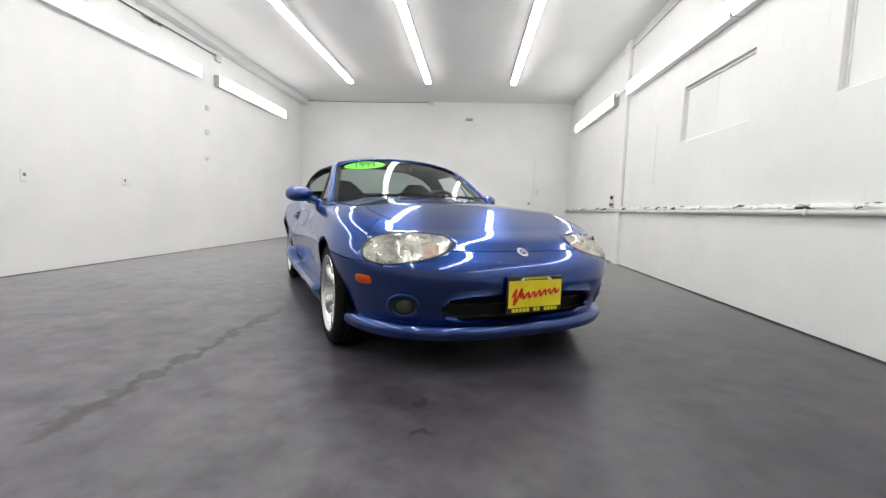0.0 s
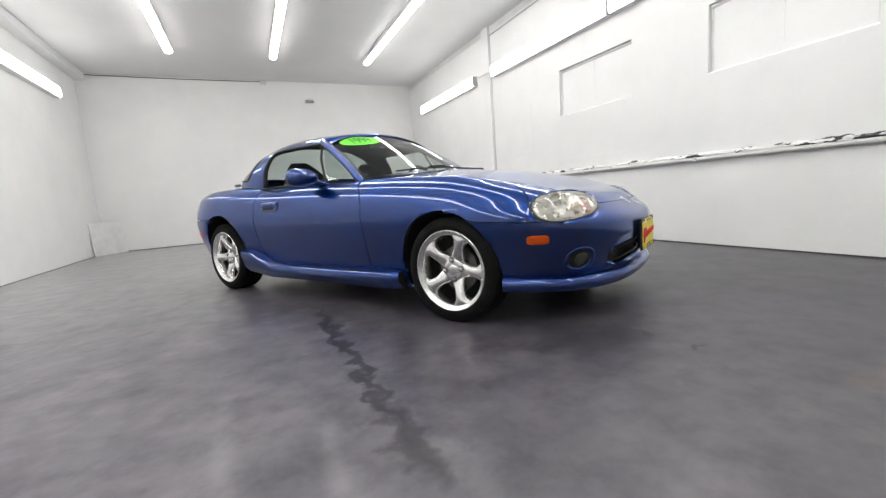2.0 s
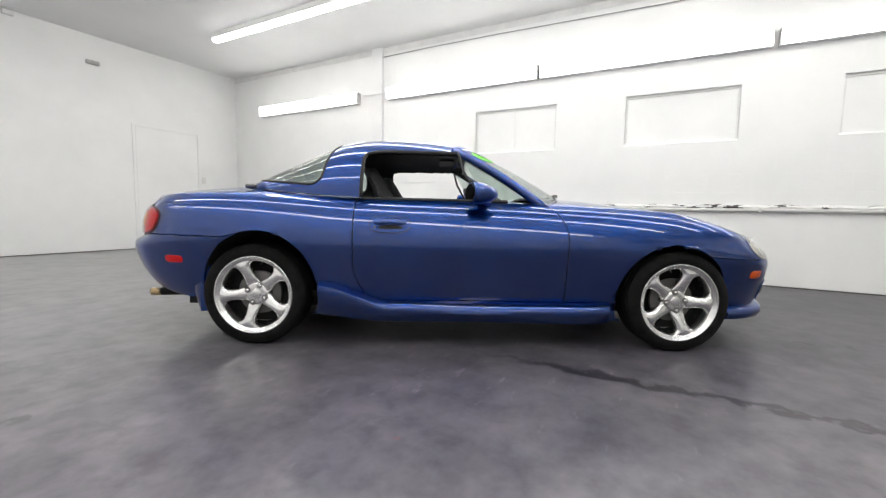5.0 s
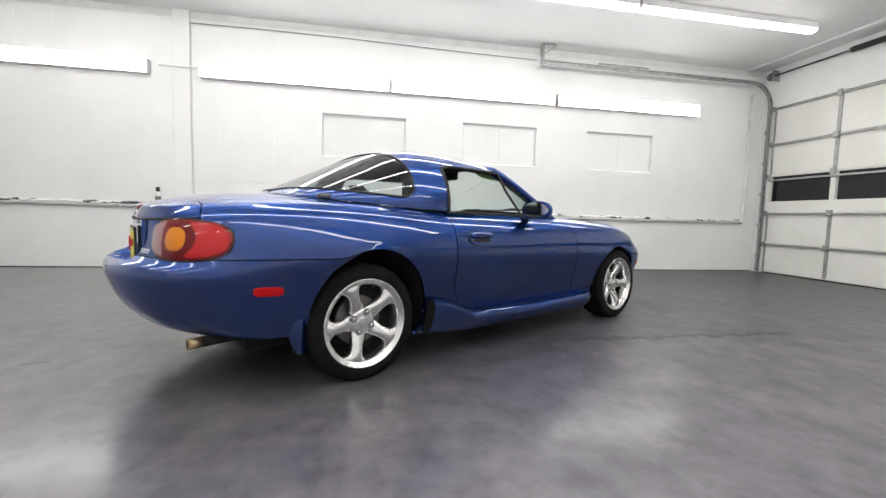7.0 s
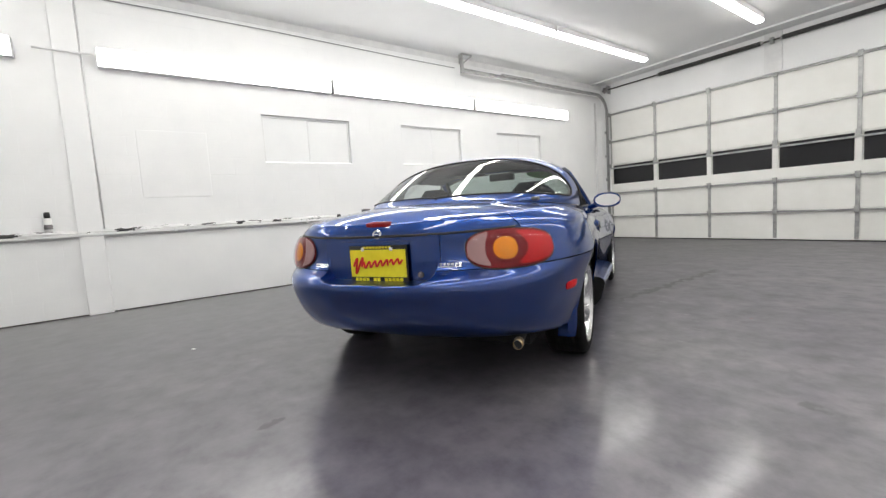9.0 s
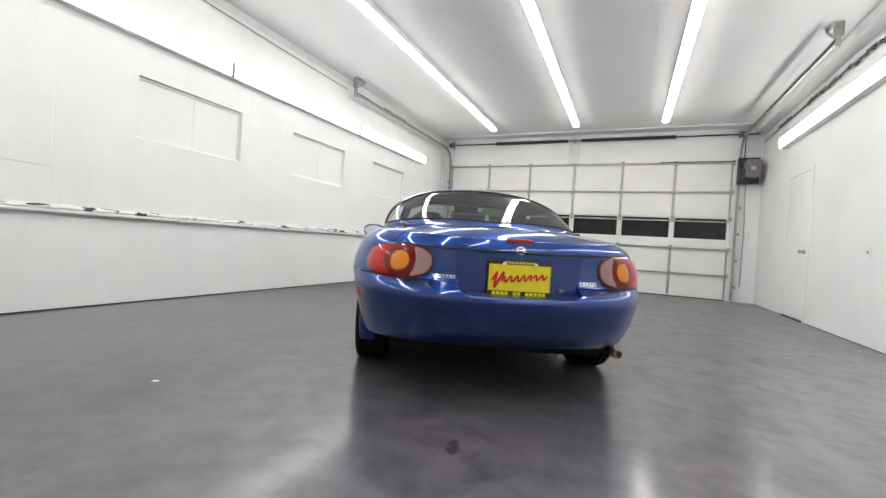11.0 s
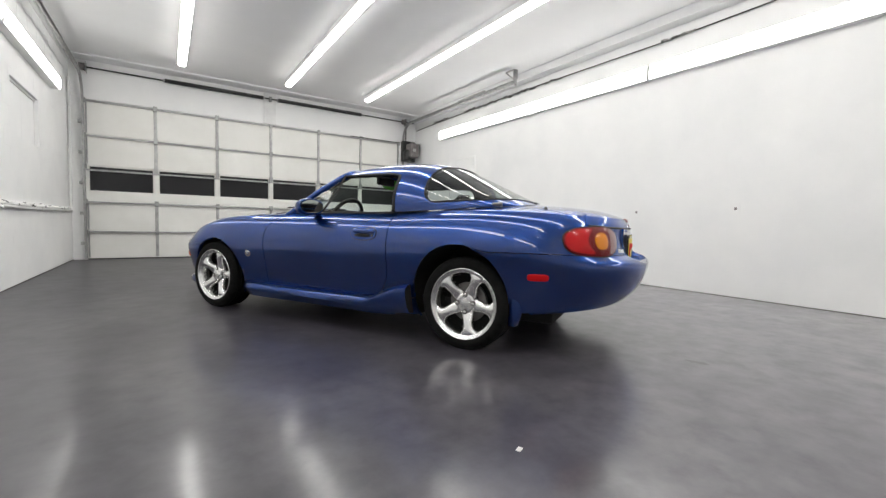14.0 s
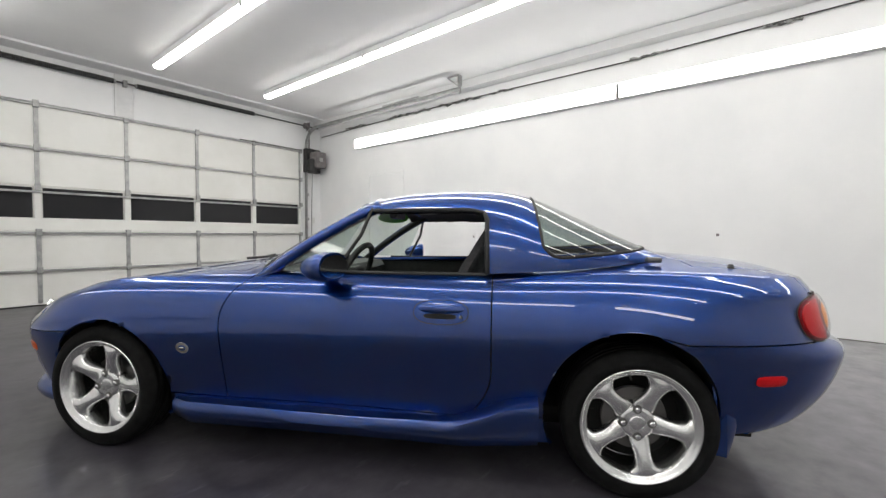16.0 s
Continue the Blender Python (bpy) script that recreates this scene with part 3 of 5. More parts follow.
def body_grid():
    """Rows of (level, column of points): the side from sill to shoulder, then over the top to the middle."""
    cols = []
    for u in U:
        pts = [ring_point(k, u) for k in range(len(RINGS))]
        col = []
        for k in range(len(pts) - 1):
            p = [pts[max(k - 1, 0)], pts[k], pts[k + 1], pts[min(k + 2, len(pts) - 1)]]
            for s in range(SUB):
                col.append((k + s / SUB, spline(*p, s / SUB)))
        e = pts[-1]
        for s in range(17):
            r = 1 - s / 16
            z = e.z + (spine(e.y) - e.z) * (1 - r ** 2.1)
            col.append((7 + s / 16, Vector((e.x * r, e.y, z))))
        cols.append(col)
    return cols


def panel_of(x, y, u, level):
    ax = abs(x)
    if level < 1 and 0.70 < abs(y) < 1.50:
        return None
    if level >= 7:
        ratio = 8 - level
        if y < -0.60:
            return "bonnet" if ratio < 0.90 or u < 0.64 else "front_wing"
        if -0.60 < y < -0.45:
            return "cowl" if ratio < 0.70 else "front_wing"
        if (-0.45 < y < 0.62 and ratio < 0.94) or (0.62 <= y < 1.25 and ax < foot_half(y) - 0.035):
            return None
        if (y > 1.40 and ratio < 0.80) or u > 2.50:
            return "boot_lid"
        if y < -0.525:
            return "front_wing"
        return "door" if y < 0.60 else "rear_wing"
    if y < -1.13:
        if level < 4 or (level < 5 and u < 0.64):
            return "front_bumper"
        if level >= 5 and u < 0.64:
            return "bonnet"
        return "front_wing"
    if y > 1.13 and level < 4:
        return "rear_bumper"
    if level < 2 and -0.9 < y < 0.9:
        return "side_skirt"
    if y < -0.525:
        return "front_wing"
    if y < 0.60:
        return "door"
    if level >= 6 and u > 2.50:
        return "boot_lid"
    if u > 2.50:
        return "rear_panel"
    return "rear_wing"


LAMP_AT, LAMP_WAY, LAMP_A, LAMP_B, LAMP_TILT = (0.563, -1.693, 0.569), (-0.55, 0.83, -0.05), 0.203, 0.068, 0.10


def mirrored(v, s):
    return (v[0] * s, v[1], v[2])


def arch_centre(y):
    return (AXLE_F + 0.033, 0.270, 0.305, 0.965) if y < 0 else (AXLE_R - 0.035, 0.290, 0.323, 0.935)


def seam_lean(y, z):
    """The door's front edge leans back at the top, its rear edge curves forward at the foot."""
    front = 0.085 * max(0.0, min(1.0, (z - 0.60) / 0.16)) ** 2 * max(0.0, 1 - abs(y + 0.525) / 0.22)
    rear = -0.10 * max(0.0, min(1.0, (0.44 - z) / 0.2)) ** 2 * max(0.0, 1 - abs(y - 0.60) / 0.28)
    return front + rear


def build_body():
    cols = body_grid()
    bm = bmesh.new()
    tag = bm.faces.layers.int.new("panel")
    names = ["bonnet", "cowl", "boot_lid", "front_bumper", "rear_bumper", "rear_panel"] + [n + s for n in ("front_wing", "door", "rear_wing", "side_skirt") for s in ("_l", "_r")]
    for side in (1, -1):
        verts = [[bm.verts.new((p.x * side, p.y + seam_lean(p.y, p.z), p.z)) for _, p in c] for c in cols]
        levels = [l for l, _ in cols[0]]
        for i in range(len(cols) - 1):
            for j in range(len(levels) - 1):
                q = [verts[i][j], verts[i + 1][j], verts[i + 1][j + 1], verts[i][j + 1]]
                co = sum((v.co for v in q), Vector()) / 4
                plain_y = sum(cols[n][m][1].y for n in (i, i + 1) for m in (j, j + 1)) / 4
                name = panel_of(co.x, plain_y, (U[i] + U[i + 1]) / 2, (levels[j] + levels[j + 1]) / 2)
                if name is None:
                    continue
                if name in ("front_wing", "door", "rear_wing", "side_skirt"):
                    name += "_l" if side > 0 else "_r"
                f = bm.faces.new(q if side > 0 else q[::-1])
                f[tag] = names.index(name)
                f.smooth = True
    bmesh.ops.remove_doubles(bm, verts=bm.verts, dist=2e-4)
    bmesh.ops.dissolve_degenerate(bm, edges=bm.edges, dist=1e-5)
    # wheel arches: drop what lies inside the circle and draw the rim onto it
    def inside(v):
        y, z, r, q = arch_centre(v.co.y)
        d = Vector(((v.co.y - y) / q, v.co.z - z))
        return abs(v.co.x) > 0.45 and d.length < r
    ins = {v for v in bm.verts if inside(v)}
    bmesh.ops.delete(bm, geom=[f for f in bm.faces if all(v in ins for v in f.verts)], context="FACES")
    for v in list(bm.verts):
        if v in ins and v.is_valid:
            y, z, r, q = arch_centre(v.co.y)
            d = Vector(((v.co.y - y) / q, v.co.z - z)).normalized() * r
            v.co.y, v.co.z = y + d.x * q, z + d.y
    # mouth of the nose and the recess for the rear plate
    for y0, y1, cx, cz, a, b, n in ((-2.1, -1.5, 0, 0.306, 0.42, 0.062, 4.5), (1.6, 2.2, 0, 0.612, 0.285, 0.088, 9.0)):
        def reach(v):
            return (abs((v.co.x - cx) / a) ** n + abs((v.co.z - cz) / b) ** n) ** (1 / n)
        near = {v for v in bm.verts if y0 < v.co.y < y1 and reach(v) < 1}
        bmesh.ops.delete(bm, geom=[f for f in bm.faces if all(v in near for v in f.verts)], context="FACES")
        for v in list(bm.verts):
            if v in near and v.is_valid:
                k = 1 / max(reach(v), 0.05)
                v.co.x, v.co.z = cx + (v.co.x - cx) * k, cz + (v.co.z - cz) * k
    whole = bm.copy()
    # openings for the headlights
    for s in (1, -1):
        way, at = Vector(mirrored(LAMP_WAY, s)).normalized(), Vector(mirrored(LAMP_AT, s))
        side = way.cross(Vector((0, 0, 1))).normalized()
        up = side.cross(way)
        t = -s * LAMP_TILT
        side, up = side * math.cos(t) + up * math.sin(t), up * math.cos(t) - side * math.sin(t)
        def depth_in(v):
            d = v.co - at
            x, z = d.dot(side) / LAMP_A, d.dot(up) / LAMP_B
            return (abs(x) ** 2.4 + abs(z / (1 + s * 0.12 * x)) ** 2.4) ** (1 / 2.4)
        near = {v for v in bm.verts if v.co.x * s > 0 and v.co.y < -1.2 and depth_in(v) < 1}
        bmesh.ops.delete(bm, geom=[f for f in bm.faces if all(v in near for v in f.verts)], context="FACES")
        for v in list(near):
            if v.is_valid:
                d = v.co - at
                k = 1 / max(depth_in(v), 0.05)
                x, z = d.dot(side) * k, d.dot(up) * k
                v.co = at + side * x + up * z + way * d.dot(way)
    bm.normal_update()
    return bm, names, tag, whole


def lift_out(bm, tag, index):
    """One panel as a mesh of its own, edges drawn back to leave a shut line and folded in."""
    out = bmesh.new()
    seen = {}
    for f in bm.faces:
        if f[tag] == index:
            vs = []
            for v in f.verts:
                if v not in seen:
                    seen[v] = out.verts.new(v.co)
                vs.append(seen[v])
            try:
                out.faces.new(vs).smooth = True
            except ValueError:
                pass
    out.normal_update()
    rim = [e for e in out.edges if e.is_boundary]
    move = {}
    for e in rim:
        f = e.link_faces[0]
        c = f.calc_center_median() - (e.verts[0].co + e.verts[1].co) / 2
        along = (e.verts[1].co - e.verts[0].co).normalized()
        c = (c - along * c.dot(along)).normalized()
        for v in e.verts:
            move[v] = move.get(v, Vector()) + c
    fold = {v: -v.normal * 0.014 for v in move}
    for v, d in move.items():
        if d.length > 1e-6:
            v.co += d.normalized() * 0.0025
    r = bmesh.ops.extrude_edge_only(out, edges=rim)
    old = {v.co.copy().freeze(): f for v, f in fold.items()}
    for v in (g for g in r["geom"] if isinstance(g, bmesh.types.BMVert)):
        v.co += old.get(v.co.copy().freeze(), Vector())
    for e in rim:
        e.smooth = False
    return out


body, PANELS, TAG, whole = build_body()
whole.normal_update()
SKIN = BVHTree.FromBMesh(whole)
whole.free()
PANEL_PART = {}
for index, name in enumerate(PANELS):
    plain = name[:-2] if name[-2:] in ("_l", "_r") else name
    PANEL_PART[name] = part(plain, lift_out(body, TAG, index), M["black_plastic"] if name == "cowl" else M["paint"], car, "black plastic cowl" if name == "cowl" else "")
body.free()


def on_skin(origin, way, lift=0.0):
    hit, normal, _, _ = SKIN.ray_cast(Vector(origin), Vector(way))
    if hit is None:
        return None, None
    if normal.dot(Vector(way)) > 0:
        normal = -normal
    return hit + normal * lift, normal


def patch(centre, way, outline, lift, dome=0.0, rings=6, steps=40, skirt=0.012, tilt=0.0):
    """A moulded piece that follows the body: outline(angle) gives (across, up) from centre, cast along way."""
    way = Vector(way).normalized()
    side = way.cross(Vector((0, 0, 1))).normalized()
    up = side.cross(way)
    side, up = side * math.cos(tilt) + up * math.sin(tilt), up * math.cos(tilt) - side * math.sin(tilt)
    bm = bmesh.new()
    def at(f, a, h):
        ox, oz = outline(a)
        o = Vector(centre) - way * 0.6 + side * ox * f + up * oz * f
        p, n = on_skin(o, way, h)
        if p is None:
            p = Vector(centre) + side * ox * f + up * oz * f
        return p
    loops = []
    for r in range(1, rings + 1):
        f = r / rings
        loops.append([bm.verts.new(at(f, 2 * math.pi * k / steps, lift + dome * (1 - f ** 2.5))) for k in range(steps)])
    loops.append([bm.verts.new(at(1.0, 2 * math.pi * k / steps, lift - skirt)) for k in range(steps)])
    mid = bm.verts.new(at(0, 0, lift + dome))
    for k in range(steps):
        bm.faces.new((mid, loops[0][k], loops[0][(k + 1) % steps]))
    for a, b in zip(loops, loops[1:]):
        for k in range(steps):
            bm.faces.new((a[k], b[k], b[(k + 1) % steps], a[(k + 1) % steps]))
    bmesh.ops.recalc_face_normals(bm, faces=bm.faces)
    for f in bm.faces:
        f.smooth = True
    for e in (e for k in range(steps) for e in loops[-2][k].link_edges if e.other_vert(loops[-2][k]) in loops[-2]):
        e.smooth = False
    return bm


def oval(a, b, n=2.0, taper=0.0):
    def line(t):
        c, s = math.cos(t), math.sin(t)
        x = a * math.copysign(abs(c) ** (2 / n), c)
        return x, b * math.copysign(abs(s) ** (2 / n), s) * (1 + taper * x / a)
    return line


def within(d, h, a, b, s, low, high):
    """The part of a tail lamp's oval between two upright cuts, as seen from a point (d, h) inside it."""
    def line(t):
        c, q = math.cos(t), math.sin(t)
        lo, hi = 0.0, 0.4
        for _ in range(24):
            r = (lo + hi) / 2
            x, z = d + s * c * r, h + q * r
            if abs(x / a) ** 2.8 + abs(z / (b * (1 + 0.06 * x / a))) ** 2.8 < 1 and low < x < high:
                lo = r
            else:
                hi = r
        return c * lo, q * lo
    return line


def collar(centre, way, outline, outer, inner, lift, deep, tilt=0.0, steps=56):
    """A moulded rim round an opening in the skin."""
    way = Vector(way).normalized()
    side = way.cross(Vector((0, 0, 1))).normalized()
    up = side.cross(way)
    side, up = side * math.cos(tilt) + up * math.sin(tilt), up * math.cos(tilt) - side * math.sin(tilt)
    bm = bmesh.new()
    loops = []
    for f, h in ((outer, lift - 0.003), (outer - 0.01, lift), ((outer + inner) / 2, lift), (inner, lift - 0.003), (inner, deep)):
        loop = []
        for k in range(steps):
            ox, oz = outline(2 * math.pi * k / steps)
            p, _ = on_skin(Vector(centre) - way * 0.6 + side * ox * f + up * oz * f, way, h)
            loop.append(bm.verts.new(p if p else Vector(centre) + side * ox * f + up * oz * f))
        loops.append(loop)
    for a, b in zip(loops, loops[1:]):
        for k in range(steps):
            bm.faces.new((a[k], b[k], b[(k + 1) % steps], a[(k + 1) % steps])).smooth = True
    bmesh.ops.recalc_face_normals(bm, faces=bm.faces)
    return bm


# lamps, markers and trim on the skin
for s in (1, -1):
    lamp_way, lamp_at = mirrored(LAMP_WAY, s), mirrored(LAMP_AT, s)
    t = -s * LAMP_TILT
    shape = oval(LAMP_A, LAMP_B, 2.4, s * 0.12)
    head = part("headlight", collar(lamp_at, lamp_way, shape, 1.03, 0.93, 0.0015, -0.010, t), M["black_plastic"], car, "oval clear headlight with an amber turn signal")
    part("reflector", patch(lamp_at, lamp_way, oval(0.198, 0.066, 2.4, s * 0.12), -0.008, -0.050, tilt=t, skirt=0.004), M["reflector"], head, "silvery reflector bowl")
    way = Vector(lamp_way).normalized()
    level = way.cross(Vector((0, 0, 1))).normalized()
    rise = level.cross(way)
    level, rise = level * math.cos(t) + rise * math.sin(t), rise * math.cos(t) - level * math.sin(t)
    def lamp_spot(d, h, deep):
        p, _ = on_skin(Vector(lamp_at) - way * 0.6 + level * (s * d) + rise * h, way)
        return p + way * deep
    def turned(profile, at, steps=28):
        bm = lathe(profile, "y", steps)
        bm.transform(Matrix.Translation(at) @ way.to_track_quat("Y", "Z").to_matrix().to_4x4())
        return bm
    part("lamp_bowl", turned([(0.0, 0.056), (0.004, 0.052), (0.018, 0.042), (0.032, 0.026), (0.036, 0.0)], lamp_spot(0.060, 0.003, 0.012)), M["lamp_bowl"], head, "chrome lamp bowl", True)
    part("lamp_bulb", turned([(0.004, 0.0), (0.006, 0.009), (0.012, 0.012), (0.034, 0.012)], lamp_spot(0.060, 0.003, 0.012), 16), M["brake"], head, smooth=True)
    part("turn_signal", patch(lamp_spot(-0.118, -0.010, 0.0), lamp_way, oval(0.040, 0.030), -0.016, 0.012, tilt=t, skirt=0.02), M["corner_amber"], head, "amber turn signal")
    part("lens", patch(lamp_at, lamp_way, oval(0.195, 0.064, 2.4, s * 0.12), 0.002, 0.010, tilt=t, skirt=0.006), M["lens"], head, "clear plastic lens")
    tail_way, tail_at = mirrored((-0.62, -0.78, 0.0), s), mirrored((0.578, 1.81, 0.648), s)
    tail = part("tail_light", patch(tail_at, tail_way, oval(0.196, 0.083, 2.8, s * 0.06), 0.002, 0.004), M["black_plastic"], car, "rounded red tail light with amber and clear lenses")
    along = Vector(tail_way).cross(Vector((0, 0, 1))).normalized() * s
    def lens_at(d, z):
        p = Vector(tail_at) + along * d
        return (p.x, p.y, p.z + z)
    part("red_lens", patch(tail_at, tail_way, oval(0.191, 0.079, 2.8, s * 0.06), 0.006, 0.016), M["red_dark"], tail)
    part("brake_lens", patch(lens_at(-0.095, -0.004), tail_way, within(-0.095, -0.004, 0.182, 0.070, s, -0.2, -0.014), 0.0125, 0.010, skirt=0.006), M["red_lens"], tail, "bright red lens")
    part("reverse_lens", patch(lens_at(0.140, 0.0), tail_way, within(0.140, 0.0, 0.186, 0.074, s, 0.102, 0.2), 0.0125, 0.007, skirt=0.008), M["clear_lens"], tail, "pale clear lens")
    part("turn_ring", patch(lens_at(0.036, 0.0), tail_way, oval(0.060, 0.059, 2.1), 0.0195, 0.004, skirt=0.008), M["red_dark"], tail)
    part("turn_lens", patch(lens_at(0.036, 0.0), tail_way, oval(0.050, 0.049, 2.1), 0.0225, 0.009, skirt=0.008), M["amber"], tail, "round amber turn lens")
    part("lens_cover", patch(tail_at, tail_way, oval(0.192, 0.080, 2.8, s * 0.06), 0.014, 0.022), M["lamp_cover"], tail, "clear glossy outer lens")
    part("side_marker", patch(mirrored((0.72, -1.585, 0.418), s), mirrored((-0.85, 0.52, 0), s), oval(0.05, 0.021, 4), 0.003, 0.004), M["amber_deep"], car, "orange side marker")
    part("side_marker", patch(mirrored((0.76, 1.555, 0.452), s), mirrored((-0.92, -0.38, 0), s), oval(0.056, 0.019, 4), 0.003, 0.004), M["red_lens"], car, "red side marker")
    side_way = mirrored((-1, 0, 0), s)
    handle = part("door_handle", patch(mirrored((0.80, 0.41, 0.655), s), side_way, oval(0.108, 0.046, 2.6), 0.002, 0.0, skirt=0.004), M["black_plastic"], car, "body-coloured flap handle in an oval surround")
    part("handle_surround", patch(mirrored((0.80, 0.41, 0.655), s), side_way, oval(0.104, 0.042, 2.6), 0.005, 0.0, skirt=0.004), M["paint"], handle)
    # flat black oval painted in for the shadow under the grip
    part("handle_shadow", patch(mirrored((0.80, 0.408, 0.640), s), side_way, oval(0.064, 0.0095, 3), 0.0075, 0.0, skirt=0.003), M["dark_void"], handle)
    part("handle_grip", patch(mirrored((0.80, 0.41, 0.668), s), side_way, oval(0.088, 0.018, 2.6), 0.010, 0.010), M["paint"], handle)
    part("door_lock", patch(mirrored((0.80, 0.488, 0.640), s), side_way, oval(0.007, 0.007), 0.009, 0.002, steps=16, rings=2, skirt=0.004), M["brake"], handle)
    fog_at, fog_way = mirrored((0.575, -1.74, 0.312), s), mirrored((-0.35, 1, 0), s)
    ring = oval(0.074, 0.060, 2.2)
    fog = part("fog_light", collar(fog_at, fog_way, ring, 1.0, 0.70, 0.006, 0.001, steps=40), M["paint"], car, "dark round fog light in a body-coloured ring")
    part("fog_recess", patch(fog_at, fog_way, oval(0.054, 0.044, 2.2), 0.0015, 0.0, skirt=0.003), M["dark_void"], fog)
    part("fog_lens", patch((fog_at[0] - s * 0.004, fog_at[1], fog_at[2]), fog_way, oval(0.033, 0.031), 0.004, 0.006, skirt=0.003), M["clear_dark"], fog, "smoked glass lens")

def mouth_rows(back, heights):
    """Rows across the nose, set back from its skin."""
    us = [k / 40 for k in range(23)]
    flank = [ring_point(2, u) for u in us]
    line = [Vector((-p.x, p.y, 0)) for p in flank[:0:-1]] + [Vector((p.x, p.y, 0)) for p in flank]
    return [[Vector((p.x * 0.985, p.y + back, z)) for z in heights] for p in line]


bm = bmesh.new()
grid = [[bm.verts.new(p) for p in r] for r in mouth_rows(0.06, (0.20, 0.30, 0.40))] 
for a, b in zip(grid, grid[1:]):
    for k in range(2):
        bm.faces.new((a[k], a[k + 1], b[k + 1], b[k]))
mouth = part("air_intake", bm, M["dark_void"], car, "dark wide air intake")
for z in (0.262, 0.318):
    part("grille_bar", tube([r[0] for r in mouth_rows(0.04, (z,))[6:-6]], 0.005, 6), M["black_plastic"], mouth)
# black tube along the lid edge stands in for the shaded gap below it
lip = [ring_point(6, 2.52 + 0.48 * k / 14) for k in range(15)]
lip = [Vector((p.x, p.y + 0.0015, p.z - 0.003)) for p in lip]
part("boot_gap", tube(lip + [Vector((-p.x, p.y, p.z)) for p in lip[-2::-1]], 0.0055, 6), M["rubber_seal"], car, "dark gap under the boot lid")
part("third_brake_light", patch((0, 1.93, 0.778), (0, -1, -0.35), oval(0.066, 0.014, 4), 0.003, 0.003), M["red_dark"], car, "red high brake light")
recess = part("plate_recess", box(-0.30, 0.30, 1.86, 1.935, 0.50, 0.72), M["paint"], car)
rim = [(0.285 * math.copysign(abs(math.cos(a)) ** (2 / 9), math.cos(a)), 0.612 + 0.088 * math.copysign(abs(math.sin(a)) ** (2 / 9), math.sin(a))) for a in (2 * math.pi * (k + 0.5) / 72 for k in range(72))]
bm = bmesh.new()
rows = [[bm.verts.new((x * 0.985, 1.93, 0.612 + (z - 0.612) * 0.97)) for x, z in rim], []]
for x, z in rim:
    p, _ = on_skin((x * 1.03, 2.4, 0.612 + (z - 0.612) * 1.05), (0, -1, 0))
    rows[1].append(bm.verts.new((x * 1.004, (p.y if p else 1.95) - 0.004, 0.612 + (z - 0.612) * 1.01)))
for k in range(72):
    bm.faces.new((rows[0][k], rows[0][(k + 1) % 72], rows[1][(k + 1) % 72], rows[1][k]))
bmesh.ops.recalc_face_normals(bm, faces=bm.faces)
part("recess_wall", bm, M["paint"], recess, smooth=True)
part("boot_lock", lathe([(1.935, 0.014), (1.942, 0.013), (1.945, 0.0)], "y", 20, (-0.205, 0, 0.552)), M["brake"], recess)


# ---- hard top and windscreen ----
def top_point(y, a):
    c, s = math.cos(a), math.sin(a)
    p = 2 / top_power(y)
    z0, z1 = foot_line(y), top_line(y)
    return Vector((foot_half(y) * math.copysign(abs(c) ** p, c), y, z0 + (z1 - z0) * s ** p))


def glass_edge(z):
    """How far forward the rear window reaches at a height; its lower corner is rounded."""
    return 0.805 - 0.05 * (z - 0.85) / 0.35 + 0.05 * max(0.0, 1 - (z - 0.86) / 0.06) ** 2


def glass_low(y):
    return foot_line(y) + 0.048


def build_top():
    ys = [-0.03 + 1.39 * k / 168 for k in range(169)]
    angles = [math.pi * k / 128 for k in range(129)]
    sheets = {n: bmesh.new() for n in ("hard_top", "rear_window")}
    cache = {n: {} for n in sheets}
    for i in range(len(ys) - 1):
        for j in range(128):
            y, a = (ys[i] + ys[i + 1]) / 2, (angles[j] + angles[j + 1]) / 2
            c = top_point(y, a)
            ax = abs(c.x)
            rail = 1.062 - 0.25 * max(0, y - 0.5)
            if y < 0.575 and c.z < rail:
                continue
            name = "rear_window" if y > glass_edge(c.z) and c.z > glass_low(y) and y < 1.335 else "hard_top"
            bm, seen = sheets[name], cache[name]
            q = []
            for ii, jj in ((i, j), (i + 1, j), (i + 1, j + 1), (i, j + 1)):
                if (ii, jj) not in seen:
                    seen[ii, jj] = bm.verts.new(top_point(ys[ii], angles[jj]))
                q.append(seen[ii, jj])
            bm.faces.new(q).smooth = True
    for bm in sheets.values():
        bmesh.ops.remove_doubles(bm, verts=bm.verts, dist=1e-4)
        bmesh.ops.recalc_face_normals(bm, faces=bm.faces)
        if sum(f.normal.z for f in bm.faces) < 0:
            bmesh.ops.reverse_faces(bm, faces=bm.faces)
    return sheets


sheets = build_top()
lining = sheets["hard_top"].copy()
lining.normal_update()
for v in lining.verts:
    v.co -= v.normal * 0.022
hard_top = part("hard_top", sheets["hard_top"], M["paint"], car, "blue removable hard top")
part("headliner", lining, M["black_plastic"], hard_top, "dark roof lining")
part("rear_window", sheets["rear_window"], M["rear_glass"], hard_top, "wrapped rear window glass")
def on_top(y, z):
    z0, z1, n = foot_line(y), top_line(y), top_power(y)
    return Vector((foot_half(y) * max(0.0, 1 - (min(z, z1) - z0) ** n / (z1 - z0) ** n) ** (1 / n), y, min(z, z1)))


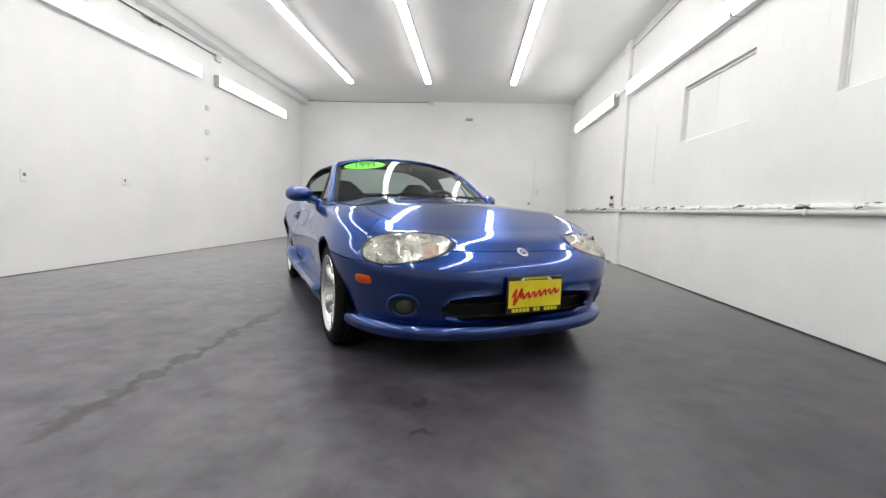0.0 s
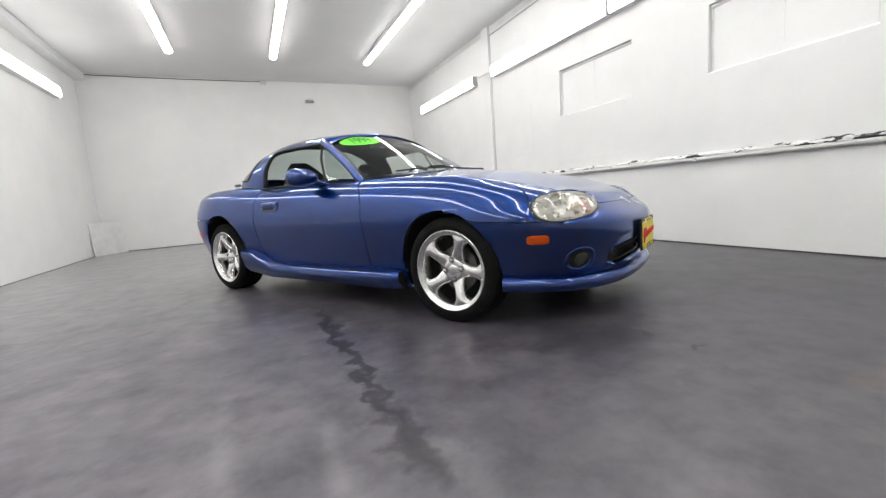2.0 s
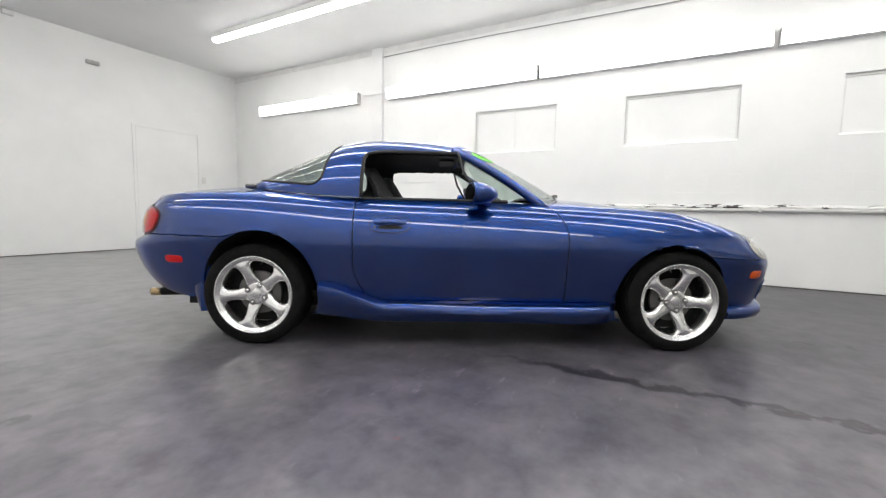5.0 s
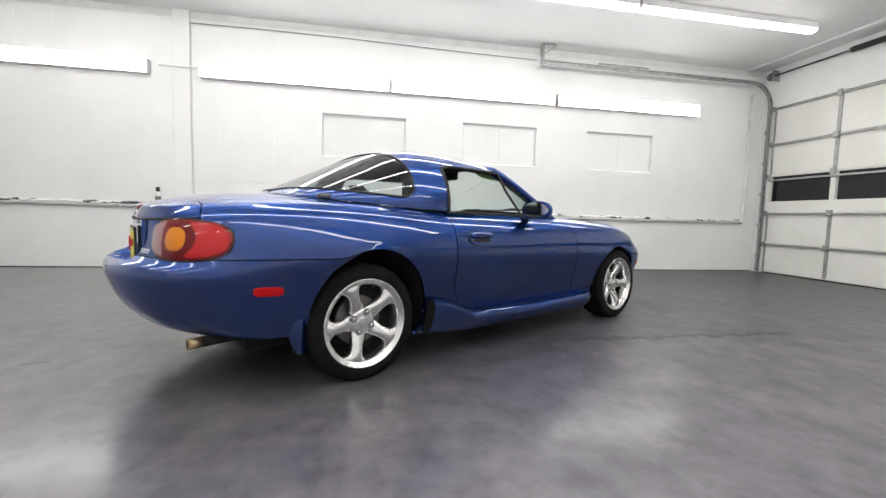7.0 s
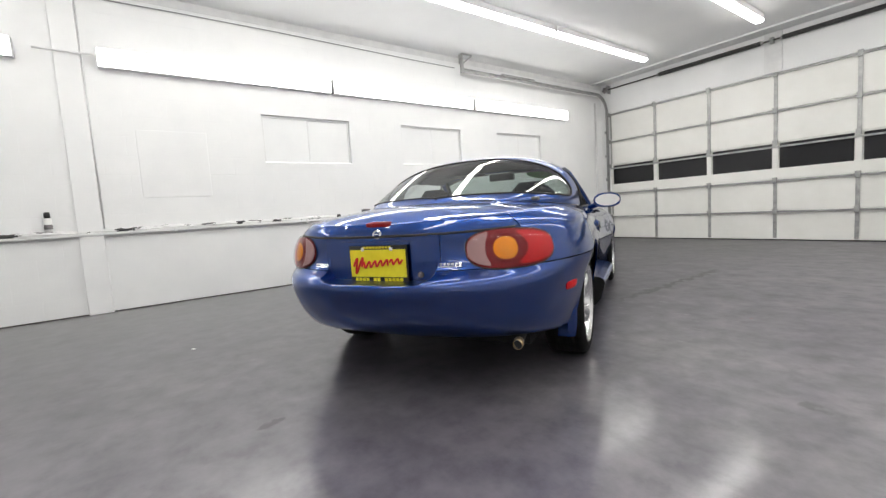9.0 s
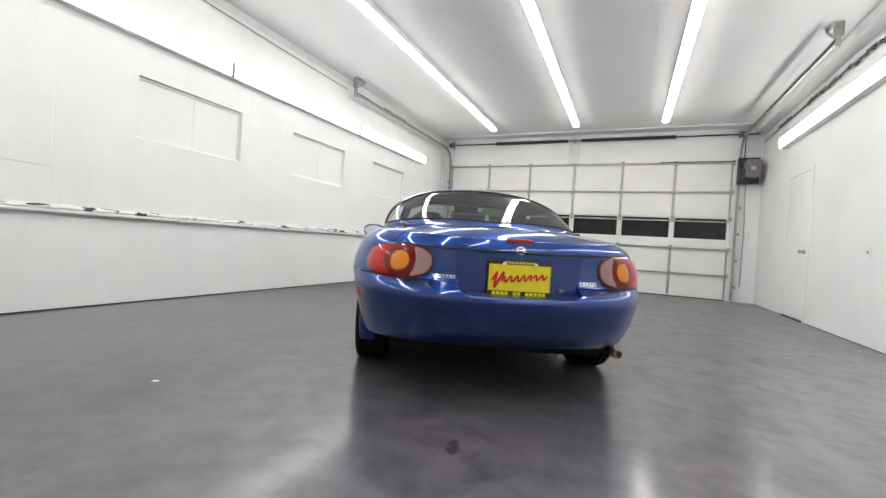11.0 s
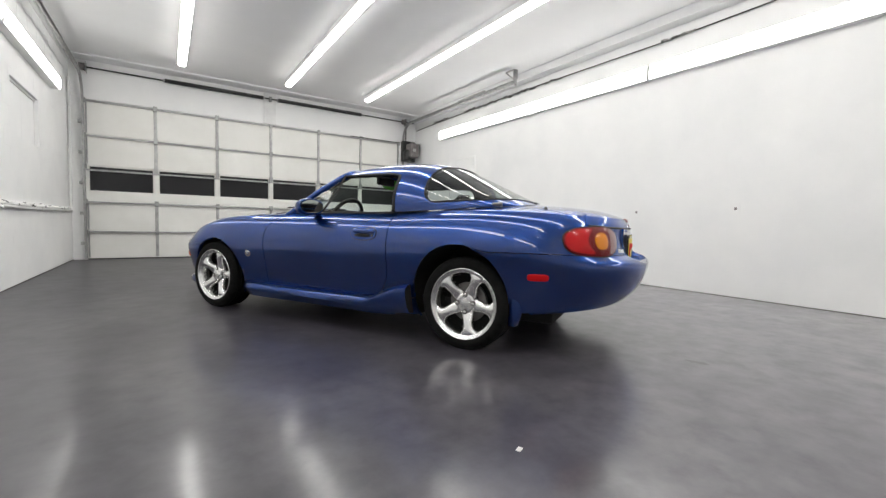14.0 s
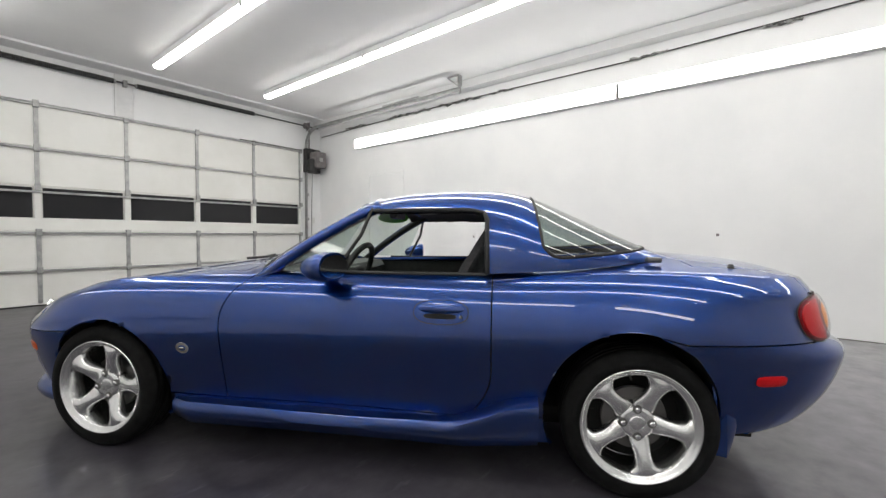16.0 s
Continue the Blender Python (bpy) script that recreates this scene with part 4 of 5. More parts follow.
side_line = [on_top(1.33 - 0.48 * k / 24, glass_low(1.33 - 0.48 * k / 24) + 0.002) for k in range(24)]
corner = side_line[-1].z
for k in range(30):
    z = corner + (top_line(0.757) - corner) * (k + 0.5) / 30
    side_line.append(on_top(glass_edge(z), z))
crown = Vector((0, glass_edge(top_line(0.757)), top_line(0.757)))
seal_line = side_line + [side_line[-1].lerp(crown, 0.5), crown]
seal_line += [Vector((-p.x, p.y, p.z)) for p in seal_line[-2::-1]]
part("window_seal", tube(seal_line, 0.0062, 8), M["rubber_seal"], hard_top, "black seal round the rear window", True)

def rail_point(y):
    z = 1.062 - 0.25 * max(0, y - 0.5)
    z0, z1, n = foot_line(y), top_line(y), top_power(y)
    return foot_half(y) * (1 - ((z - z0) / (z1 - z0)) ** n) ** (1 / n), y, z


for s in (1, -1):
    pts = [rail_point(0.03 + 0.53 * k / 12) for k in range(13)]
    for k in range(1, 9):
        a = k / 8
        z = pts[12][2] + (0.80 - pts[12][2]) * a
        z0, z1, n = foot_line(0.578), top_line(0.578), top_power(0.578)
        pts.append((foot_half(0.578) * (1 - max(0.0, (z - z0) / (z1 - z0)) ** n) ** (1 / n), 0.574 + 0.006 * a, z))
    part("window_surround", tube([(s * (x + 0.001), y, z - 0.004) for x, y, z in pts], 0.010, 8), M["rubber_seal"], hard_top, "black window seal", True)

# windscreen between a bowed base and a bowed header
def screen_point(s, t):
    """s: -1..1 across, t: 0 base .. 1 header."""
    base = Vector((s * 0.655, -0.41 - 0.23 * (1 - abs(s) ** 2.2), 0.782 + 0.035 * (1 - s * s)))
    head = Vector((s * 0.535, 0.055 - 0.075 * (1 - s * s), 1.078 + 0.058 * (1 - abs(s) ** 2.4)))
    p = base.lerp(head, t)
    return p + Vector((0, -0.008, 0.012)) * (4 * t * (1 - t))


bm = bmesh.new()
g = [[bm.verts.new(screen_point(-1 + 2 * i / 30, j / 14)) for j in range(15)] for i in range(31)]
for i in range(30):
    for j in range(14):
        bm.faces.new((g[i][j], g[i + 1][j], g[i + 1][j + 1], g[i][j + 1])).smooth = True
part("windscreen", bm, M["glass"], car, "clear windscreen glass")
for s in (1, -1):
    part("a_pillar", tube([screen_point(s * 0.995, t / 10) + Vector((s * 0.002, 0.014, -0.004)) for t in range(-1, 10)] + [screen_point(s * 0.97, 1.02) + Vector((0, 0.02, -0.008))], 0.025, 12), M["paint"], car, smooth=True)
    part("pillar_trim", tube([screen_point(s * 0.965, t / 10) + Vector((-s * 0.012, 0.026, -0.010)) for t in range(0, 11)], 0.019, 10), M["black_plastic"], car, "black inner pillar trim", True)
    part("quarter_window", (lambda b: (b.faces.new([b.verts.new(v) for v in ((s * 0.66, -0.33, 0.80), (s * 0.66, -0.10, 0.795), (s * 0.555, 0.04, 1.05))]), b)[1])(bmesh.new()), M["glass"], car)
    part("quarter_frame", tube([(s * 0.664, -0.08, 0.785), (s * 0.60, 0.02, 0.95), (s * 0.548, 0.055, 1.07)], 0.008, 8), M["black_plastic"], car)
    part("belt_seal", tube([(s * (half_width(y) - 0.135), y, 0.789 + 0.004 * y) for y in (-0.22, -0.1, 0, 0.2, 0.4, 0.58)], 0.009, 8), M["rubber_seal"], car)
part("screen_header", tube([screen_point((-1 + k / 8) * 0.97, 1.0) + Vector((0, 0.012, -0.004)) for k in range(17)], 0.019, 10), M["paint"], car, smooth=True)


# ---- wheels ----
spoke_half = curve([(0.040, 0.034), (0.058, 0.0366), (0.075, 0.0385), (0.093, 0.0330), (0.116, 0.0290), (0.140, 0.0300), (0.158, 0.0350), (0.173, 0.0480), (0.186, 0.068)])
spoke_out = curve([(0.040, 0.058), (0.065, 0.061), (0.09, 0.070), (0.12, 0.080), (0.15, 0.086), (0.172, 0.087), (0.186, 0.084)])


def spoke(turn):
    """A broad rounded spoke that flares into the hub and into the rim."""
    bm = bmesh.new()
    across = [-1 + k / 5 for k in range(11)]
    loops = []
    for i in range(19):
        r = 0.040 + 0.146 * i / 18
        half, out = spoke_half(r), spoke_out(r)
        row = []
        for q in across:
            d = q * half
            h = out - 0.016 * abs(q) ** 2.6
            row.append((h, r * math.cos(d / r), r * math.sin(d / r)))
        row = [(out - 0.046, row[0][1], row[0][2])] + row + [(out - 0.046, row[-1][1], row[-1][2])]
        loops.append([bm.verts.new((h, math.cos(turn) * u - math.sin(turn) * w, math.sin(turn) * u + math.cos(turn) * w)) for h, u, w in row])
    for p, q in zip(loops, loops[1:]):
        for k in range(len(p) - 1):
            bm.faces.new((p[k], p[k + 1], q[k + 1], q[k]))
    bmesh.ops.recalc_face_normals(bm, faces=bm.faces)
    return bm


def wheel():
    rim = [(-0.09, 0.196), (-0.085, 0.186), (-0.02, 0.174), (0.05, 0.180), (0.078, 0.190), (0.088, 0.204), (0.095, 0.209), (0.1, 0.2075), (0.1005, 0.2035), (0.094, 0.199), (0.089, 0.193), (0.0865, 0.186), (0.081, 0.182), (0.070, 0.179), (0.045, 0.172), (-0.02, 0.168), (-0.085, 0.182)]
    w = mesh_object("wheel", lathe(rim, "x", 72), M["alloy"], True)
    w["label"] = "silver five-spoke alloy wheel"
    tyre = [(-0.085, 0.19), (-0.098, 0.215), (-0.1, 0.245), (-0.088, 0.264), (-0.07, TYRE_R)]
    for x in (-0.052, -0.02, 0.02, 0.052):
        tyre += [(x - 0.005, TYRE_R), (x - 0.004, TYRE_R - 0.007), (x + 0.004, TYRE_R - 0.007), (x + 0.005, TYRE_R)]
    tyre += [(0.07, TYRE_R), (0.086, 0.266), (0.097, 0.252), (0.1, 0.240), (0.1015, 0.238), (0.101, 0.225), (0.099, 0.213), (0.0965, 0.211), (0.091, 0.203), (0.084, 0.197)]
    part("tyre", lathe(tyre, "x", 72), M["tyre"], w, "black rubber tyre", True)
    part("brake_disc", lathe([(0.012, 0.03), (0.012, 0.116), (0.002, 0.118), (-0.008, 0.116), (-0.008, 0.03)], "x", 40), M["brake"], w)
    part("brake_bell", lathe([(0.012, 0.07), (0.034, 0.066), (0.036, 0.0)], "x", 32), M["dark_void"], w)
    # black disc added behind the spokes for the shade inside the wheel
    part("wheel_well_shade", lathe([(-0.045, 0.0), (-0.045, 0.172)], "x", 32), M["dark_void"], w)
    part("hub", lathe([(0.02, 0.060), (0.052, 0.0615), (0.0595, 0.058), (0.0605, 0.045), (0.0605, 0.0)], "x", 40), M["alloy"], w, smooth=True)
    part("centre_cap", lathe([(0.0600, 0.0275), (0.0625, 0.027), (0.0635, 0.022), (0.0635, 0.0)], "x", 24), M["alloy"], w, smooth=True)
    for k in range(5):
        part("spoke", spoke(2 * math.pi * k / 5 + math.pi / 2), M["alloy"], w, smooth=True)
    part("tyre_valve", tube([(0.074, 0.176 * math.cos(0.95), 0.176 * math.sin(0.95)), (0.088, 0.168 * math.cos(0.95), 0.168 * math.sin(0.95))], 0.004, 8), M["black_plastic"], w)
    for k in range(4):
        a = math.pi / 4 + k * math.pi / 2
        at = (0, 0.050 * math.cos(a), 0.050 * math.sin(a))
        part("nut_well", lathe([(0.0600, 0.0165), (0.0622, 0.0160), (0.0618, 0.0125), (0.0612, 0.0)], "x", 16, at), M["brake"], w)
        part("wheel_nut", lathe([(0.060, 0.0105), (0.068, 0.0098), (0.0705, 0.007), (0.071, 0.0)], "x", 6, at), M["alloy"], w)
    return w


def place_wheel(w, s, y, spin):
    w.parent = car
    w.matrix_basis = pose(s * 0.696, y, HUB, spin, 0, 0 if s > 0 else 180)


one = wheel()
place_wheel(one, -1, AXLE_R, 22)
for s, y, spin in ((-1, AXLE_F, 52), (1, AXLE_R, 46), (1, AXLE_F, 57)):
    w = copy_thing(one, Matrix())
    place_wheel(w, s, y, spin)

# wheel wells and floor pan
for s in (1, -1):
    for y in (-1, 1):
        cy, cz, r, q = arch_centre(y)
        bm = bmesh.new()
        rows = []
        for k in range(25):
            a = math.radians(-12 + 204 * k / 24)
            rows.append([bm.verts.new((s * x, cy + q * (r + 0.010) * math.cos(a), cz + (r + 0.010) * math.sin(a))) for x in (0.40, half_width(cy) - 0.085 + 0.055 * max(0.0, math.sin(a)))])
        for p, n in zip(rows, rows[1:]):
            bm.faces.new((p[0], p[1], n[1], n[0]))
        bm.faces.new([p[0] for p in rows])
        part("wheel_arch_liner", bm, M["dark_void"], car, "black wheel arch liner")
part("underbody", box(-0.58, 0.58, -1.66, 1.60, 0.17, 0.24), M["dark_void"], car, "dark underbody")
for s in (1, -1):
    part("sill_pan", box(s * 0.58, s * 0.74, -0.78, 0.78, 0.15, 0.24), M["dark_void"], car)



# ---- skirts, chin and flaps ----
def sweep(rows, closed=False):
    """A skin over rows of points."""
    bm = bmesh.new()
    vs = [[bm.verts.new(p) for p in r] for r in rows]
    for a, b in zip(vs, vs[1:]):
        n = len(a)
        for k in range(n if closed else n - 1):
            bm.faces.new((a[k], a[(k + 1) % n], b[(k + 1) % n], b[k]))
    if closed:
        bm.faces.new(vs[0][::-1])
        bm.faces.new(vs[-1])
    bmesh.ops.recalc_face_normals(bm, faces=bm.faces)
    for f in bm.faces:
        f.smooth = True
    for v in bm.verts:
        for e in v.link_edges:
            if len(e.link_faces) == 2 and e.calc_face_angle(0) > 0.7:
                e.smooth = False
    return bm


flap_back = curve([(0.168, 0.025), (0.20, 0.04), (0.25, 0.055), (0.30, 0.065), (0.36, 0.05), (0.44, 0.03)])
skirt_top = curve([(-0.80, 0.235), (0.30, 0.232), (0.45, 0.24), (0.56, 0.28), (0.66, 0.325), (0.80, 0.35)])
for s in (1, -1):
    rows = []
    for k in range(45):
        y = -0.77 + 1.545 * k / 44
        w, z = half_width(y) - 0.035 * max(0.0, (-0.69 - y) / 0.08), skirt_top(y)
        up = 0.035 * max(0.0, (y - 0.5) / 0.28)
        b = 0.012 + 0.018 * max(0.0, min(1.0, (y - 0.35) / 0.3))
        rows.append([(s * (w - 0.10), y, z + 0.006), (s * (w - 0.004), y, z + 0.004), (s * (w + b * 0.8), y, z - 0.012), (s * (w + b), y, z - 0.035), (s * (w + 0.004), y, 0.18 + up), (s * (w - 0.03), y, 0.138 + up), (s * (w - 0.09), y, 0.13 + up)])
    skirt_bm = sweep(rows, True)
    ends = [f for f in skirt_bm.faces if len(f.verts) == 7]
    bmesh.ops.delete(skirt_bm, geom=ends, context="FACES_ONLY")
    skirt_part = part("sill_skirt", skirt_bm, M["paint"], car)
    for r in (rows[0], rows[-1]):
        bm = bmesh.new()
        mid = sum((Vector(p) for p in r), Vector()) / 7
        bm.faces.new([bm.verts.new(Vector(p).lerp(mid, 0.02)) for p in r])
        part("skirt_end", bm, M["dark_void"], skirt_part, "dark skirt end")
    rows = []
    for k in range(13):
        z = 0.168 + 0.27 * k / 12
        f = math.sin(math.pi * min(1, k / 12 * 0.9 + 0.1)) ** 0.5
        y0 = 1.418 - 0.015 * (k / 12)
        back = flap_back(z)
        rows.append([(s * 0.68, y0 - 0.018, z), (s * (0.735 + 0.025 * f), y0 - 0.02, z), (s * (0.747 + 0.025 * f), y0 + 0.012, z), (s * (0.74 + 0.02 * f), y0 + back * 0.7, z), (s * (0.72 + 0.015 * f), y0 + back, z), (s * 0.68, y0 + 0.02, z)])
    part("mud_flap", sweep(rows, True), M["paint"], car, "body-coloured rear mud flap")


def chin_row(u):
    a, b = ring_point(1, u), ring_point(2, u)
    out = Vector((math.sin(u * math.pi / 2), -math.cos(u * math.pi / 2), 0))
    if u > 1:
        out = Vector((1, 0, 0))
    lift = 0.025 * max(0, (u - 0.55) / 0.5)
    a = Vector((b.x, b.y, 0))
    pts = ((-0.05, 0.236), (-0.004, 0.232), (0.012, 0.226), (0.026, 0.208), (0.028, 0.190), (0.016, 0.168), (-0.02, 0.158), (-0.09, 0.158))
    return [a + out * d + Vector((0, 0, z + lift * 0.5)) for d, z in pts]


us = [k / 34 for k in range(35) if ring_point(2, k / 34).y < -1.38]
rows = [[Vector((-p.x, p.y, p.z)) for p in chin_row(u)] for u in us[:0:-1]] + [chin_row(u) for u in us]
chin = part("chin_spoiler", sweep(rows, True), M["paint"], car, "body-coloured front lip")
for s in (1, -1):
    part("brake_duct", patch((s * 0.50, -1.80, 0.20), (s * -0.35, 1, 0), oval(0.075, 0.010, 4), 0.029, 0.0), M["dark_void"], chin)


# ---- plates ----
def plate(name, y, z, facing, label):
    """A yellow dealer plate in a black frame; facing is -1 to the front, 1 to the rear."""
    f = facing
    w, h = 0.152, 0.082
    p = part(name, box(-w, w, y, y + f * 0.010, z - h, z + h, 0.003), M["black_plastic"], car, label)
    yy = sorted((y + f * 0.010, y + f * 0.0125))
    part("plate_face", box(-w + 0.006, w - 0.006, yy[0], yy[1], z - h + 0.024, z + h - 0.018), M["yellow"], p, "yellow plate with a red script band")
    y2 = y + f * 0.0135
    # red script reduced to a running stroke
    for q0, q1, size, rad in ((-0.124, -0.078, 0.034, 0.0052), (-0.082, 0.060, 0.013, 0.0046), (0.062, 0.124, 0.011, 0.0046)):
        pts = []
        for k in range(90):
            t = k / 89
            rise_of_stroke = size * math.sin(t * (q1 - q0) * 210) + 0.16 * ((q0 + q1) / 2 + (q1 - q0) * (t - 0.5)) * 0.6
            x = q0 + (q1 - q0) * t + 0.35 * rise_of_stroke
            pts.append((-f * x, y2, z + 0.002 + rise_of_stroke))
        part("script_stroke", tube(pts, rad, 6), M["plate_red"], p)
    for x in (-0.075, 0.075):
        part("plate_screw", lathe([(0.0, 0.009), (f * 0.003, 0.008), (f * 0.004, 0.0)], "y", 14, (x, y + f * 0.0125, z + h - 0.016)), M["plate_white"], p, "white screw cap", True)
    n = 13
    for k in range(n):
        if k in (5, 8):
            continue
        x = -0.128 + 0.256 * (k + 0.5) / n
        part("letter_bar", box(x - 0.0075, x + 0.0075, *sorted((y + f * 0.010, y + f * 0.012)), z - h + 0.004, z - h + 0.020), M["yellow"], p)
    for k in range(9):
        x = -0.075 + 0.15 * (k + 0.5) / 9
        part("letter_bar", box(x - 0.006, x + 0.006, *sorted((y + f * 0.010, y + f * 0.012)), z + h - 0.013, z + h - 0.004), M["yellow"], p)
    return p


plate("front_plate", -1.897, 0.372, -1, "yellow dealer plate in a black frame")
plate("rear_plate", 1.945, 0.602, 1, "yellow dealer plate in a black frame")


# ---- badges, mirrors, pipe ----
def badge(way, centre, size):
    b = part("badge", patch(centre, way, oval(size, size * 0.82), 0.003, 0.0015, steps=28), M["chrome"], car, "chrome oval badge")
    part("badge_field", patch(centre, way, oval(size * 0.55, size * 0.40), 0.005, 0.001, steps=24, skirt=0.003), M["paint"], b)
    part("badge_bar", patch(centre, way, oval(size * 0.45, size * 0.16, 3), 0.0065, 0.001, steps=20, skirt=0.003), M["chrome"], b)
    return b


badge((0, 1, -0.2), (0, -1.80, 0.552), 0.028)
badge((0, -1, 0), (0, 1.95, 0.732), 0.024)
badge((-1, 0, 0), (0.81, -0.705, 0.468), 0.03)
for s in (1, -1):
    word = part("boot_lettering", patch((s * 0.345, 1.95, 0.586), (s * -0.1, -1, 0), oval(0.050, 0.0025, 5), 0.002, 0.0, steps=16, rings=2, skirt=0.003), M["chrome"], car, "small chrome lettering strip")
    for k in range(6):
        part("letter_bar", patch((s * 0.345 - 0.041 + 0.0164 * k, 1.95, 0.596), (s * -0.1, -1, 0), oval(0.0060, 0.0055, 4), 0.003, 0.0, steps=12, rings=2, skirt=0.003), M["chrome"], word)

for s in (1, -1):
    bm = bmesh.new()
    rows = []
    for k in range(13):
        t = k / 12
        y = -0.152 + 0.145 * t
        g = max(0.0, 1 - (1 - t) ** 2.1) ** 0.62 if t < 1 else 1.0
        g = max(g, 0.02) * (1 - 0.10 * max(0.0, (t - 0.75) / 0.25) ** 2)
        cx, cz = 0.802 + 0.026 * t, 0.820 + 0.006 * t
        rows.append([(s * (cx + 0.102 * g * math.copysign(abs(math.cos(a)) ** 0.8, math.cos(a))), y - 0.016 * t * math.cos(a), cz + 0.060 * g * math.copysign(abs(math.sin(a)) ** 0.8, math.sin(a))) for a in (2 * math.pi * q / 28 for q in range(28))])
    shell = part("door_mirror", sweep(rows, True), M["paint"], car, "body-coloured door mirror")
    part("mirror_glass", (lambda b: (b.faces.new([b.verts.new((s * (0.828 + 0.088 * math.cos(a)), -0.002 - 0.017 * math.cos(a), 0.826 + 0.046 * math.sin(a))) for a in (2 * math.pi * q / 24 for q in range(24))]), b)[1])(bmesh.new()), M["chrome"], shell)
    part("mirror_foot", sweep([[(s * (0.675 + 0.12 * t), -0.10 + 0.05 * t + (0.04 - 0.008 * t) * math.cos(a), 0.768 + 0.045 * t + (0.022 + 0.004 * t) * math.sin(a)) for a in (2 * math.pi * q / 14 for q in range(14))] for t in (0, 0.2, 0.4, 0.6, 0.8, 1.0)], True), M["paint"], shell)

pipe = part("exhaust", tube([(-0.572, 1.765, 0.234), (-0.577, 1.79, 0.233), (-0.58, 1.815, 0.235)], 0.022, 20), M["brass_pipe"], car, "heat-tinted exhaust tip", True)
part("exhaust_run", tube([(-0.50, 1.30, 0.25), (-0.55, 1.6, 0.236), (-0.573, 1.77, 0.234)], 0.022, 14), M["dark_void"], pipe)
part("exhaust_bore", lathe([(1.8165, 0.019), (1.817, 0.0)], "y", 20, (-0.580, 0, 0.235)), M["dark_void"], pipe)

# ---- wipers ----
for x0, x1 in ((0.50, 0.02), (0.02, -0.46)):
    def wiper_at(x):
        q = screen_point(x / 0.655, 0.04)
        return q + Vector((0, -0.012, 0.008))
    w = part("wiper", tube([wiper_at(x0 + (x1 - x0) * k / 8) for k in range(9)], 0.005, 6), M["black_plastic"], car, "black wiper blade")
    part("wiper_arm", tube([Vector((x0, -0.60, 0.835)), wiper_at(x0 + (x1 - x0) * 0.2) + Vector((0, -0.008, 0.012)), wiper_at(x0 + (x1 - x0) * 0.5) + Vector((0, 0, 0.008))], 0.006, 6), M["black_plastic"], w)

# ---- windscreen sticker ----
def sticker_point(a, f, lift):
    s_, t_ = -0.60 + 0.28 * f * math.cos(a), 0.825 + 0.125 * f * math.sin(a)
    return screen_point(s_, t_) + Vector((0, -0.45, 0.9)).normalized() * lift


bm = bmesh.new()
c = bm.verts.new(sticker_point(0, 0, 0.004))
loops = [[bm.verts.new(sticker_point(2 * math.pi * k / 32, f, 0.004)) for k in range(32)] for f in (0.5, 1.0)]
for k in range(32):
    bm.faces.new((c, loops[0][k], loops[0][(k + 1) % 32]))
    bm.faces.new((loops[0][k], loops[1][k], loops[1][(k + 1) % 32], loops[0][(k + 1) % 32]))
sticker = part("year_sticker", bm, M["sticker"], car, "bright green oval year sticker")
text = bpy.data.curves.new("year", "FONT")
text.body, text.size, text.align_x, text.align_y, text.extrude = "1999", 0.088, "CENTER", "CENTER", 0.0005
holder = new("year_text", text)
bpy.context.view_layer.update()
flat = bpy.data.meshes.new_from_object(holder.evaluated_get(bpy.context.evaluated_depsgraph_get()))
bpy.data.objects.remove(holder)
bm = bmesh.new()
bm.from_mesh(flat)
for v in bm.verts:
    s_, t_ = -0.60 + v.co.x / 0.57, 0.825 + v.co.y / 0.42
    v.co = screen_point(s_, t_) + Vector((0, -0.45, 0.9)).normalized() * (0.006 + v.co.z)
part("year_figures", bm, M["sticker_ink"], sticker)

# ---- cabin ----
part("cabin_floor", box(-0.66, 0.66, -0.55, 1.0, 0.24, 0.27), M["dark_void"], car)
for s in (1, -1):
    part("door_lining", box(s * 0.655, s * 0.685, -0.34, 0.60, 0.27, 0.765, 0.012), M["black_plastic"], car)
part("bulkhead", box(-0.66, 0.66, 0.70, 0.74, 0.25, 0.80, 0.01), M["fabric"], car)
part("parcel_shelf", box(-0.64, 0.64, 0.70, 1.33, 0.775, 0.80, 0.008), M["fabric"], car)
dash_rows = []
for k in range(15):
    x = -0.58 + 1.16 * k / 14
    hood = 0.018 * math.exp(-((x - 0.36) / 0.18) ** 2)
    dash_rows.append([(x, -0.50, 0.60), (x, -0.51, 0.775), (x, -0.42, 0.785 + hood), (x, -0.27, 0.775 + hood), (x, -0.24, 0.735), (x, -0.27, 0.60), (x, -0.30, 0.42)])
part("dashboard", sweep(dash_rows, True), M["black_plastic"], car, "black moulded dashboard")
part("centre_tunnel", box(-0.09, 0.09, -0.35, 0.68, 0.25, 0.50, 0.03), M["black_plastic"], car)


def seat(x):
    rows = []
    for k in range(15):
        t = k / 14
        z = 0.42 + 0.56 * t
        y = 0.40 + 0.20 * t - 0.05 * math.sin(t * 3)
        w = 0.24 * (1 - 0.12 * t) if t < 0.72 else 0.24 * (0.91 - 1.7 * (t - 0.72)) if t < 0.86 else 0.125 * (1 - max(0, (t - 0.93) * 6))
        d = 0.055 if t < 0.75 else 0.045
        rows.append([(x + w * math.cos(a), y + d * math.sin(a), z) for a in (2 * math.pi * q / 20 for q in range(20))])
    st = part("seat", sweep(rows, True), M["fabric"], car, "dark fabric bucket seat")
    part("seat_cushion", box(x - 0.24, x + 0.24, -0.08, 0.42, 0.30, 0.44, 0.05), M["fabric"], st, smooth=True)
    return st


